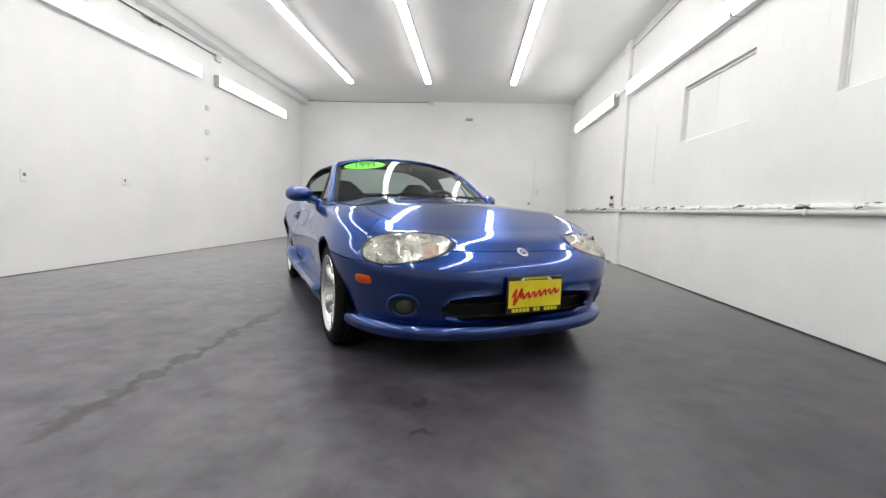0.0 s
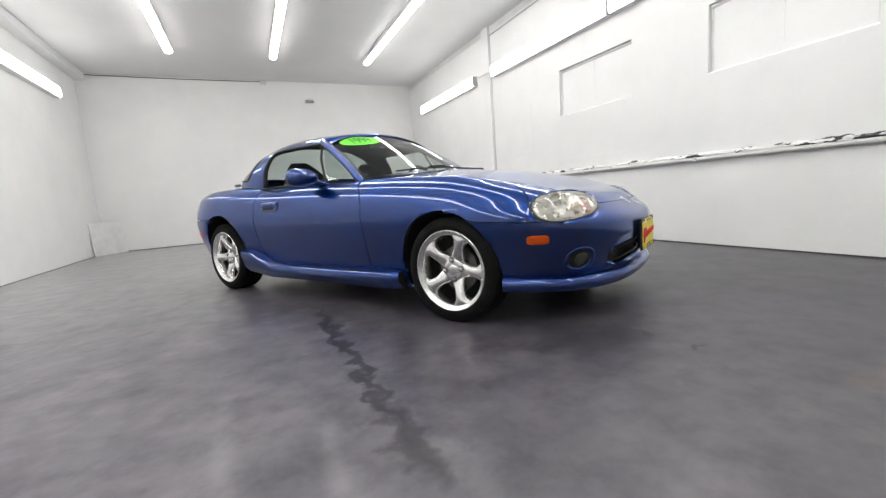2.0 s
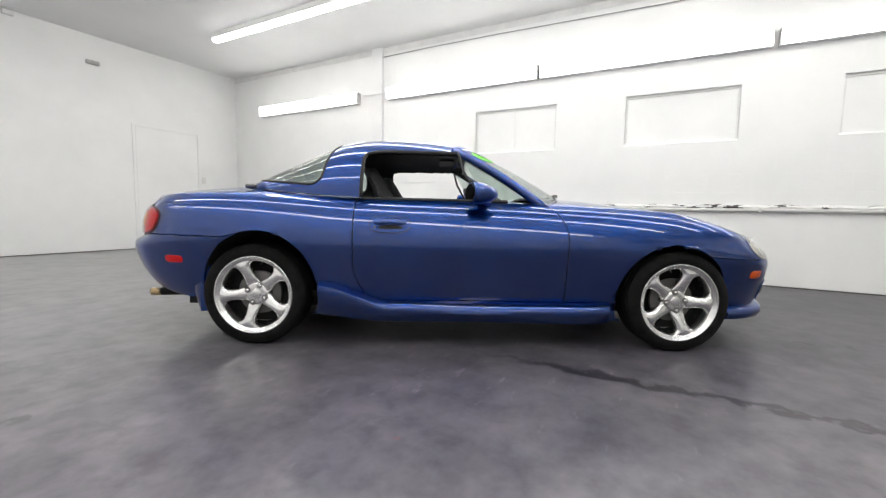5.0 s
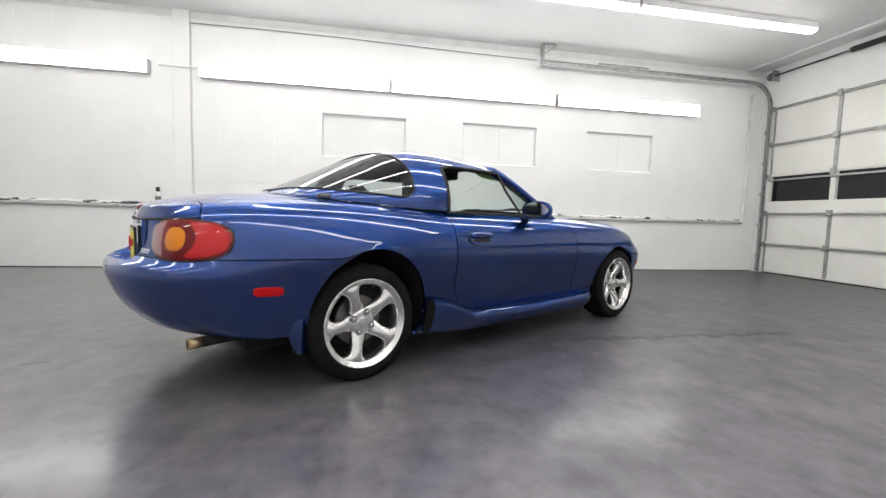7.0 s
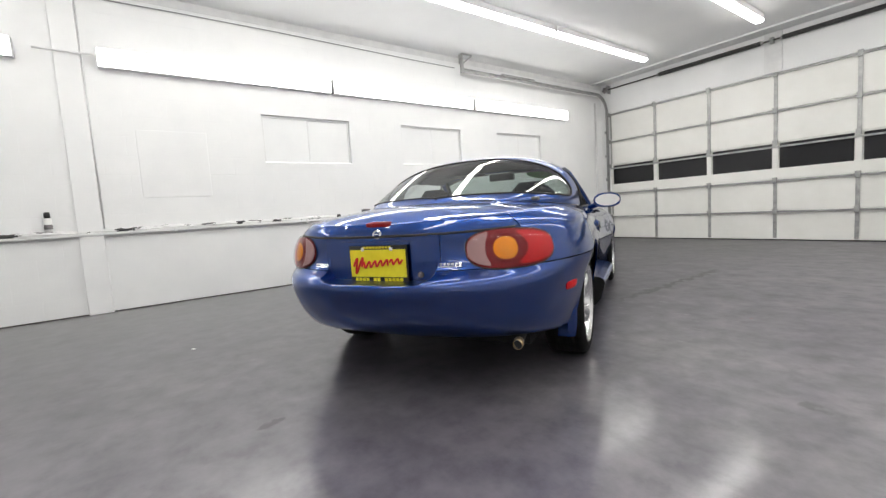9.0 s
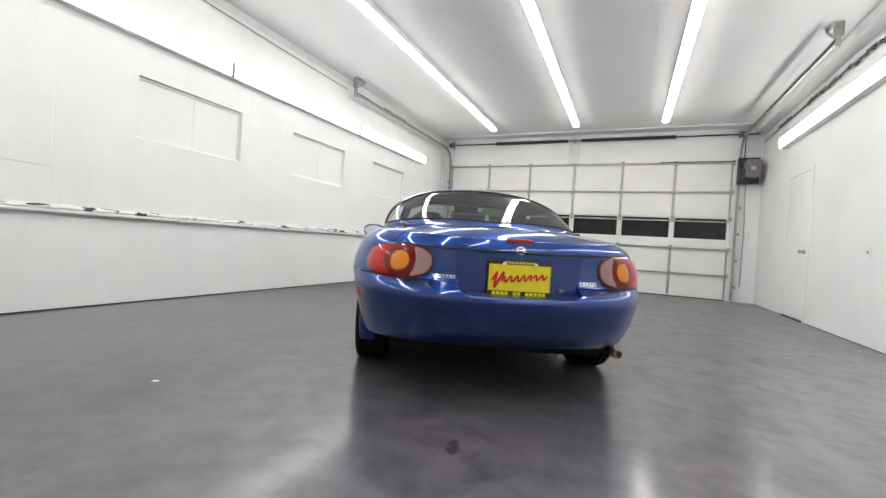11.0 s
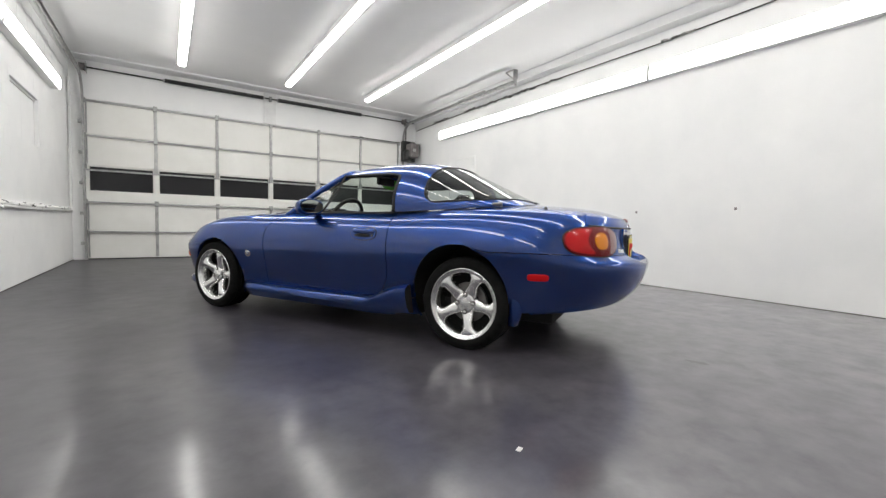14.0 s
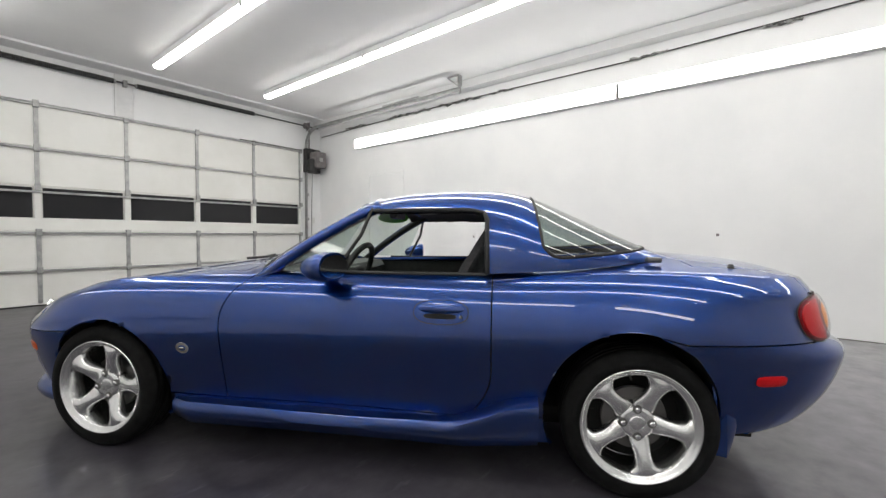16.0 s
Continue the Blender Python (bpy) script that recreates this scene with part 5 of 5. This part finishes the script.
seat(0.37)
seat(-0.37)
wheel_at = Matrix.Translation((0.36, -0.11, 0.735)) @ Matrix.Rotation(radians(-24), 4, "X")
bm = bmesh.new()
ring = [(0.18 * math.cos(a), 0, 0.18 * math.sin(a)) for a in (2 * math.pi * k / 40 for k in range(41))]
add_tube(bm, ring, 0.015, 10, False)
bm.transform(wheel_at)
steer = part("steering_wheel", bm, M["black_plastic"], car, "black steering wheel", True)
for a in (200, 340, 270):
    bm = tube([(0, -0.01, 0), (0.17 * math.cos(radians(a)), 0, 0.17 * math.sin(radians(a)))], 0.018, 8)
    bm.transform(wheel_at)
    part("wheel_spoke", bm, M["black_plastic"], steer)
bm = box(-0.07, 0.07, -0.03, 0.02, -0.06, 0.06, 0.02)
bm.transform(wheel_at)
part("airbag_cover", bm, M["black_plastic"], steer)
bm = box(-0.11, 0.11, -0.02, 0.02, -0.032, 0.032, 0.012)
bm.transform(Matrix.Translation((0, 0.02, 1.075)))
part("inside_mirror", bm, M["black_plastic"], car, "black inside mirror")
for s in (1, -1):
    part("sun_visor", box(s * 0.10, s * 0.46, 0.06, 0.17, 1.09, 1.105, 0.006), M["black_plastic"], car)


for s in (1, -1):
    part("top_latch", box(s * 0.535, s * 0.57, 1.21, 1.27, 0.842, 0.864, 0.008), M["brake"], car, "small silver latch of the hard top", True)
part("aerial_base", lathe([(0.80, 0.022), (0.815, 0.016), (0.838, 0.009), (0.84, 0.0)], "z", 16, (0.54, 1.53, 0.0)), M["black_plastic"], car, "black aerial base", True)
# ---- fittings of the room ----
M["peeling"] = grain(material("chipped_white_paint", (0.7, 0.7, 0.7), 0.6), (0.03, 0.03, 0.03), (0.78, 0.78, 0.77), 13.0, lo=0.435, hi=0.46, detail=8.0, stretch=(1, 0.4, 1), bump=0.5, bump_scale=40)
M["ragged"] = grain(material("ragged_lagging", (0.12, 0.12, 0.11), 0.9), (0.04, 0.04, 0.04), (0.42, 0.42, 0.40), 26.0, lo=0.42, hi=0.62, bump=0.8, bump_scale=90)
M["dark_line"] = material("dark_floor_joint", (0.06, 0.055, 0.05), 0.8)
M["cable"] = material("grey_cable", (0.3, 0.3, 0.3), 0.6)


def setting(name, bm, mat, label, category):
    return tagged(mesh_object(name, bm, mat), label, category, kind="structure")


setting("pilaster", box(XR - 0.045, XR + 0.01, 2.865, 3.065, 0, ZC, 0.006), M["wall"], "white painted concrete pilaster on the block wall", "pilaster")
setting("trim_east", box(XR - 0.002, XR, YG, YB, 3.19, ZC, 0.003), M["trim_white"], "white board along the top of the wall", "trim")
setting("soffit_west", box(XL, XL + 0.16, YG, YB, 3.16, ZC, 0.004), M["ceiling"], "white boxed soffit along the wall top", "soffit")
setting("trim_ceiling", box(XL, XR, YG + 0.34, YG + 0.39, ZC - 0.03, ZC, 0.004), M["ceiling"], "white batten across the ceiling", "trim")
setting("header_post", box(-0.335, -0.105, YG, YG + 0.022, GZ, ZC, 0.003), M["trim_white"], "white board over the garage door", "trim")
setting("baseboard_east", box(XR - 0.004, XR, YG, YB, 0, 0.010), M["dark_line"], "dark joint at the wall foot", "baseboard")
setting("baseboard_west", box(XL, XL + 0.004, YG, YB, 0, 0.006), M["dark_line"], "dark joint at the wall foot", "baseboard")
setting("baseboard_north", box(XL, XR, YB - 0.004, YB, 0, 0.010), M["dark_line"], "dark joint at the wall foot", "baseboard")
setting("wall_patch", box(XR - 0.006, XR, 1.85, 2.50, 1.16, 1.87, 0.003), M["wall"], "old plastered patch in the block wall", "patch")

# chipped ledge along the block wall, with a pipe under it
random.seed(4)
bm = bmesh.new()
rows = []
n = 480
for k in range(n + 1):
    y = -5.50 + 12.05 * k / n
    j = 0.014 * noise.noise((y * 5, 0, 0)) + 0.012 * noise.noise((y * 17, 3, 0)) + 0.006 * noise.noise((y * 41, 8, 0))
    d = 0.046 + 0.012 * noise.noise((y * 9, 5, 0))
    rows.append([bm.verts.new(p) for p in ((XR, y, 0.822), (XR - d, y, 0.822), (XR - d - 0.003, y, 0.834 + j), (XR - d * 0.6, y, 0.852 + j), (XR, y, 0.858 + j))])
for a, b in zip(rows, rows[1:]):
    for k in range(4):
        bm.faces.new((a[k], b[k], b[k + 1], a[k + 1]))
bm.faces.new(rows[0])
bm.faces.new(rows[-1][::-1])
bmesh.ops.recalc_face_normals(bm, faces=bm.faces)
setting("wall_ledge", bm, M["peeling"], "chipped white ledge with dark bare patches on the wall", "ledge")
rail = tagged(mesh_object("wall_pipe", tube([(XR - 0.034, y, 0.803) for y in (-5.52, 6.55)], 0.019, 12), M["trim_white"], True), "white painted pipe under the ledge", "pipe")
for y in [-5.0 + 1.45 * k for k in range(8)]:
    part("pipe_clip", box(XR - 0.056, XR, y - 0.014, y + 0.014, 0.780, 0.826, 0.004), M["trim_white"], rail)
part("riser", tube([(XR - 0.03, -5.52, 0.803), (XR - 0.03, -5.55, 0.83), (XR - 0.03, -5.555, 2.9)], 0.021, 12), M["trim_white"], rail, smooth=True)

# conduits and cables
for name, pts, r, mat, label in (
    ("cable", [(XR - 0.022, y, 3.12 + 0.02 * math.sin(y * 0.9)) for y in (2.86, 2.0, 1.0, 0.0, -1.0, -1.8)], 0.006, "cable", "thin grey cable along the wall top"),
    ("conduit", [(XR - 0.09, 3.20, 2.56), (XR - 0.075, 3.05, 2.565), (XR - 0.075, 2.88, 2.565), (XR - 0.09, 2.76, 2.56)], 0.009, "trim_white", "white conduit between two wall lamps"),
    ("conduit", [(XR - 0.008, 2.856, 0.86), (XR - 0.008, 2.856, 3.19)], 0.007, "trim_white", "white conduit beside the pilaster"),
    ("conduit", [(XL + 0.03, -5.7, 2.98), (XL + 0.03, -4.8, 3.0), (XL + 0.025, -2.2, 3.04), (XL + 0.025, 0.3, 3.02), (XL + 0.025, 2.3, 3.06), (XL + 0.025, 3.15, 3.07)], 0.008, "black_steel", "dark conduit along the wall top"),
    ("cable", [(x, YB - 0.012, 3.255 - 0.012 * math.sin((x + 3.5) * 1.0)) for x in (-3.58, -2.8, -2.0, -1.2, -0.5)], 0.007, "black_steel", "dark cable along the top of the back wall"),
    ("cable", [(-3.32, -5.66, 2.2), (-3.33, -5.7, 1.9), (-3.36, -5.76, 1.5), (-3.36, -5.78, 0.3)], 0.008, "cable", "grey cable beside the garage door"),
):
    tagged(mesh_object(name, tube(pts, r, 8), M[mat], True), label, name)
# spongy dark lagging on the wall conduit
for y0, y1, thick in ((-4.9, -4.35, 0.010), (-3.75, -2.75, 0.022), (-2.6, -1.75, 0.026), (-1.6, -1.2, 0.016), (0.35, 0.75, 0.014), (1.6, 1.9, 0.012)):
    bm = bmesh.new()
    n = int((y1 - y0) / 0.03)
    path = [(XL + 0.030 + 0.010 * noise.noise((k * 0.45, y0, 0)), y0 + (y1 - y0) * k / n, 3.03 + 0.026 * noise.noise((k * 0.33, y0, 5))) for k in range(n + 1)]
    add_tube(bm, path, [0.012 + thick * abs(noise.noise((k * 0.9, y0, 2))) for k in range(n + 1)], 8)
    tagged(mesh_object("conduit_lagging", bm, M["ragged"], True), "dark ragged lagging on the conduit", "lagging")


def wall_box(name, x, y, z, sx, sy, sz, mat, label, category):
    return tagged(mesh_object(name, box(x - sx / 2, x + sx / 2, y - sy / 2, y + sy / 2, z - sz / 2, z + sz / 2, min(sx, sy, sz) * 0.25), M[mat]), label, category)


for y, z in ((1.26, 0.965), (0.115, 0.94), (-1.88, 0.93)):
    o = wall_box("wall_socket", XL + 0.005, y, z, 0.010, 0.07, 0.115, "wall", "white wall socket with a dark opening", "socket")
    part("socket_face", box(XL + 0.009, XL + 0.0115, y - 0.013, y + 0.013, z - 0.014, z + 0.014, 0.001), M["motor_grey"], o)
for z in (2.20, 1.83, 1.43):
    wall_box("junction_box", XL + 0.022, 2.86, z, 0.044, 0.07, 0.07, "trim_white", "small white junction box on the wall", "junction box")
wall_box("junction_box", XL + 0.03, 3.15, 3.05, 0.06, 0.12, 0.12, "trim_white", "white junction box on the wall top", "junction box")
wall_box("junction_box", -0.45, YB - 0.03, 3.235, 0.12, 0.06, 0.07, "trim_white", "white junction box at the top of the back wall", "junction box")
det = wall_box("wall_detector", 0.46, YB - 0.025, 2.872, 0.17, 0.05, 0.06, "galvanised", "small grey and white detector on the wall", "detector")
part("detector_window", box(0.43, 0.50, YB - 0.057, YB - 0.049, 2.855, 2.885, 0.003), M["galvanised"], det)
sw = wall_box("light_switch", 2.135, YB - 0.005, 1.22, 0.075, 0.010, 0.12, "plate_white", "white light switch beside the door", "switch")
part("rocker", box(2.12, 2.15, YB - 0.015, YB - 0.009, 1.20, 1.24, 0.002), M["plate_white"], sw)
wall_box("door_button", -3.42, YG + 0.012, 1.25, 0.07, 0.024, 0.12, "plate_white", "white push-button box beside the garage door", "button box")


# flush doors
def flush_door(name, label, place, a0, a1, z1):
    """place(a, d, z): a along the wall, d out of it."""
    def slab(x0, x1, d0, d1, z0, z_, bev=0.003):
        p, q = place(x0, d0, z0), place(x1, d1, z_)
        return box(min(p[0], q[0]), max(p[0], q[0]), min(p[1], q[1]), max(p[1], q[1]), z0, z_, bev)
    d = mesh_object(name, slab(a0 + 0.006, a1 - 0.006, 0.0, 0.008, 0.03, z1 - 0.006), M["wall"])
    tagged(d, label, "door", kind="structure")
    part("door_frame", slab(a0 - 0.045, a0, 0.0, 0.014, 0.0, z1 + 0.045), M["wall"], d)
    part("door_frame", slab(a1, a1 + 0.045, 0.0, 0.014, 0.0, z1 + 0.045), M["wall"], d)
    part("door_frame", slab(a0, a1, 0.0, 0.014, z1, z1 + 0.045), M["wall"], d)
    part("door_sill", slab(a0, a1, 0.0, 0.02, 0.0, 0.02), M["dark_line"], d)
    return d, slab


d, slab = flush_door("door_1", "closed white flush door in the back wall", lambda a, t, z: (a, YB - t, z), 1.0, 2.03, 2.035)
k = part("door_knob", lathe([(-0.0, 0.03), (-0.02, 0.028), (-0.022, 0.012), (-0.045, 0.012), (-0.05, 0.026), (-0.07, 0.022), (-0.075, 0.0)], "y", 20, (1.95, YB - 0.008, 0.95)), M["galvanised"], d, "brushed steel knob", True)
d, slab = flush_door("door_2", "closed white flush door in the side wall", lambda a, t, z: (XL + t, a, z), -4.25, -3.42, 2.06)
k = part("door_knob", lathe([(0.0, 0.03), (0.02, 0.028), (0.022, 0.012), (0.045, 0.012), (0.05, 0.026), (0.07, 0.022), (0.075, 0.0)], "x", 20, (XL + 0.008, -3.50, 0.95)), M["galvanised"], d, "brushed steel knob", True)

# white board leaning in the corner
bm = box(-0.36, 0.36, -0.01, 0.01, 0.0, 0.58, 0.003)
bm.transform(pose(-3.40, 6.22, 0.0, -3, 0, 62))
tagged(mesh_object("white_board", bm, M["trim_white"]), "white panel standing on the floor in the corner", "panel")

# spray bottle on the ledge
bottle = mesh_object("spray_bottle", lathe([(0.0, 0.0), (0.0, 0.028), (0.008, 0.031), (0.11, 0.031), (0.128, 0.02), (0.135, 0.016), (0.14, 0.0)], "z", 24), M["plate_white"], True)
bottle.location = (XR - 0.034, 3.27, 0.862)
tagged(bottle, "white bottle with a black cap on the ledge", "bottle")
part("cap", lathe([(0.128, 0.0), (0.128, 0.024), (0.178, 0.023), (0.184, 0.018), (0.185, 0.0)], "z", 24), M["black_plastic"], bottle, "black cap", True)
part("bottle_label", lathe([(0.02, 0.0316), (0.065, 0.0316)], "z", 24), M["motor_grey"], bottle, "dark label")


# ---- garage door gear ----
def track(x, z, y_end, inward, label):
    t = tagged(mesh_object("door_track", bmesh.new(), M["galvanised"]), label, "door track")
    t.location = (0, 0, 0)
    pts = [(x, y_end, z), (x, YG + 0.42, z)]
    for k in range(1, 9):
        a = radians(90 * k / 8)
        pts.append((x, YG + 0.42 - 0.36 * math.sin(a), z - 0.36 * (1 - math.cos(a))))
    pts += [(x, YG + 0.06, 0.02)]
    bm = bmesh.new()
    rows = []
    for i, p in enumerate(pts):
        q0, q1 = Vector(pts[max(i - 1, 0)]), Vector(pts[min(i + 1, len(pts) - 1)])
        d = (q1 - q0).normalized()
        nrm = Vector((0, d.z, -d.y))
        p = Vector(p)
        rows.append([bm.verts.new(p + nrm * a + Vector((inward * b, 0, 0))) for a, b in ((0.028, 0.0), (0.028, 0.03), (0.025, 0.03), (0.025, 0.003), (-0.025, 0.003), (-0.025, 0.03), (-0.028, 0.03), (-0.028, 0.0))])
    for a, b in zip(rows, rows[1:]):
        for k in range(8):
            bm.faces.new((a[k], a[(k + 1) % 8], b[(k + 1) % 8], b[k]))
    bmesh.ops.recalc_face_normals(bm, faces=bm.faces)
    part("rail", bm, M["galvanised"], t)
    h = bmesh.new()
    add_box(h, x - 0.02, x + 0.02, y_end - 0.004, y_end + 0.004, z - 0.05, ZC)
    add_box(h, x - 0.022, x - 0.018, y_end - 0.035, y_end + 0.004, z - 0.05, ZC)
    part("hanger", h, M["galvanised"], t)
    w = bmesh.new()
    for p, q in (((y_end, ZC - 0.008), (y_end - 0.20, ZC - 0.008)), ((y_end, ZC - 0.17), (y_end - 0.20, ZC - 0.012)), ((y_end, ZC - 0.004), (y_end, ZC - 0.17))):
        add_tube(w, [(x + inward * 0.03, *p), (x + inward * 0.03, *q)], 0.013, 4)
    add_box(w, x - 0.045, x + 0.045, y_end - 0.012, y_end + 0.006, ZC - 0.15, ZC, 0.002)
    part("hanger_gusset", w, M["galvanised"], t, "angle-iron hanger bracket")
    part("stay", box(x - inward * 0.04 - 0.012, x - inward * 0.04 + 0.012, -3.57, -2.74, z + 0.066, z + 0.085, 0.003), M["galvanised"], t)
    for k in range(5):
        zz = 0.25 + 0.5 * k
        part("track_bracket", box(min(x, x - inward * 0.05), max(x, x - inward * 0.05), YG, YG + 0.06, zz, zz + 0.05, 0.003), M["galvanised"], t)
    return t


track(2.685, 3.025, -1.82, -1, "galvanised overhead door track hung from the ceiling")
track(-3.245, 3.075, -1.90, 1, "galvanised overhead door track hung from the ceiling")

shaft = tagged(mesh_object("torsion_shaft", tube([(-3.50, YG + 0.085, 3.145), (2.75, YG + 0.085, 3.145)], 0.0125, 12), M["black_steel"], True), "dark steel torsion shaft with springs over the garage door", "torsion spring")
for x0, x1 in ((-2.14, -0.36), (-0.08, 1.54)):
    turns = int((x1 - x0) / 0.02)
    prof = []
    for k in range(turns * 2 + 1):
        prof.append((x0 + (x1 - x0) * k / (turns * 2), 0.038 if k % 2 else 0.031))
    part("spring", lathe(prof, "x", 14, (0, YG + 0.085, 3.145)), M["black_steel"], shaft, "black coiled spring")
    for x in (x0, x1):
        part("spring_cone", lathe([(x - 0.03, 0.014), (x - 0.02, 0.03), (x + 0.02, 0.03), (x + 0.03, 0.014)], "x", 14, (0, YG + 0.085, 3.145)), M["galvanised"], shaft)
for x in (-3.22, 2.66):
    part("cable_drum", lathe([(x - 0.04, 0.014), (x - 0.035, 0.07), (x - 0.02, 0.055), (x + 0.02, 0.055), (x + 0.035, 0.062), (x + 0.04, 0.014)], "x", 24, (0, YG + 0.085, 3.145)), M["motor_grey"], shaft)
    part("bearing_plate", box(x - 0.055, x - 0.05, YG, YG + 0.14, 3.06, 3.23, 0.001), M["galvanised"], shaft)
part("centre_bracket", box(-0.245, -0.195, YG + 0.022, YG + 0.10, 3.10, 3.19, 0.004), M["galvanised"], shaft)
part("top_shaft", tube([(-3.15, YG + 0.03, 2.655), (-1.9, YG + 0.03, 2.655)], 0.008, 8), M["black_steel"], shaft)

motor = tagged(mesh_object("door_operator", box(-3.50, -3.27, YG + 0.12, YG + 0.36, 2.30, 2.62, 0.02), M["motor_grey"]), "grey and black jackshaft door operator on the wall", "door operator")
part("motor_drum", lathe([(2.22, 0.0), (2.22, 0.075), (2.25, 0.085), (2.46, 0.085), (2.48, 0.06)], "z", 24, (-3.27, YG + 0.2, 0)), M["black_steel"], motor, "black motor drum", True)
part("motor_plate", box(-3.53, -3.20, YG + 0.0, YG + 0.12, 2.22, 2.70, 0.006), M["black_steel"], motor)
part("rating_plate", box(-3.42, -3.34, YG + 0.36, YG + 0.363, 2.42, 2.50), M["galvanised"], motor)
part("drive_chain", box(-3.30, -3.285, YG + 0.06, YG + 0.085, 2.62, 3.13, 0.002), M["black_steel"], motor)

# small white scrap on the floor
bm = box(-0.013, 0.013, -0.008, 0.008, 0.0, 0.003)
bm.transform(pose(0.605, 2.35, 0.0005, 0, 0, 25))
tagged(mesh_object("paper_scrap", bm, M["plate_white"]), "small white paper scrap on the concrete floor", "scrap")

# ---- painted concrete blocks of the east wall ----
def block_mesh(length, d=0.0008, c=0.004):
    bm = bmesh.new()
    l, h = length / 2 - 0.0025, 0.2 / 2 - 0.002
    outer = [bm.verts.new((0.012, y, z)) for y, z in ((-l, -h), (l, -h), (l, h), (-l, h))]
    inner = [bm.verts.new((-d, y, z)) for y, z in ((-l + c, -h + c), (l - c, -h + c), (l - c, h - c), (-l + c, h - c))]
    bm.faces.new(inner)
    for k in range(4):
        bm.faces.new((outer[k], outer[(k + 1) % 4], inner[(k + 1) % 4], inner[k]))
    bmesh.ops.recalc_face_normals(bm, faces=bm.faces)
    for f in bm.faces:
        if f.normal.x > 0.5:
            f.normal_flip()
    return bm


EAST_HOLES = (*NICHES, (2.862, 3.068, 0, 4), (1.845, 2.505, 1.16, 1.87))


def block_runs(holes):
    """Centre along the wall, height and length of every block, cut round the openings."""
    for course in range(16):
        z0 = 0.2 * course
        y = YG - 0.4 + (0.2 if course % 2 else 0.0)
        while y < YB:
            a, b = max(y, YG), min(y + 0.4, YB)
            y += 0.4
            pieces = [(a, b)]
            for n0, n1, h0, h1 in holes:
                if z0 + 0.2 > h0 + 0.001 and z0 < h1 - 0.001:
                    pieces = [q for p in pieces for q in ((p[0], min(p[1], n0)), (max(p[0], n1), p[1])) if q[1] - q[0] > 0.03] if any(p[0] < n1 and p[1] > n0 for p in pieces) else pieces
            for p in pieces:
                if p[1] - p[0] > 0.03:
                    yield (p[0] + p[1]) / 2, z0 + 0.1, round(p[1] - p[0], 3)


def lay_blocks(wall, x, turn, holes, depth, y0, y1):
    """Blocks along the stretch y0..y1 are pieces of their own; the rest is one mesh."""
    shared, rest_bm, count = {}, bmesh.new(), 0
    for y, z, length in block_runs(holes):
        if y0 < y < y1 and z > 0.19 and count < 300:
            if length not in shared:
                me = bpy.data.meshes.new("block")
                bm = block_mesh(length, depth)
                bm.to_mesh(me)
                bm.free()
                me.materials.append(M["wall"])
                shared[length] = me
            ob = new("block", shared[length])
            ob.parent = wall
            ob.matrix_basis = pose(x, y, z, 0, 0, turn)
            count += 1
        else:
            bm = block_mesh(length, depth)
            bm.transform(pose(x, y, z, 0, 0, turn))
            me = bpy.data.meshes.new("tmp")
            bm.to_mesh(me)
            bm.free()
            rest_bm.from_mesh(me)
            bpy.data.meshes.remove(me)
    rest = part("blockwork", rest_bm, M["wall"], wall)
    rest["kind"] = "stuff"


lay_blocks(right, XR, 0, EAST_HOLES, 0.0008, -3.9, 2.86)
lay_blocks(left, XL, 180, ((-4.35, -3.32, 0, 2.16),), 0.0005, -3.3, 2.0)
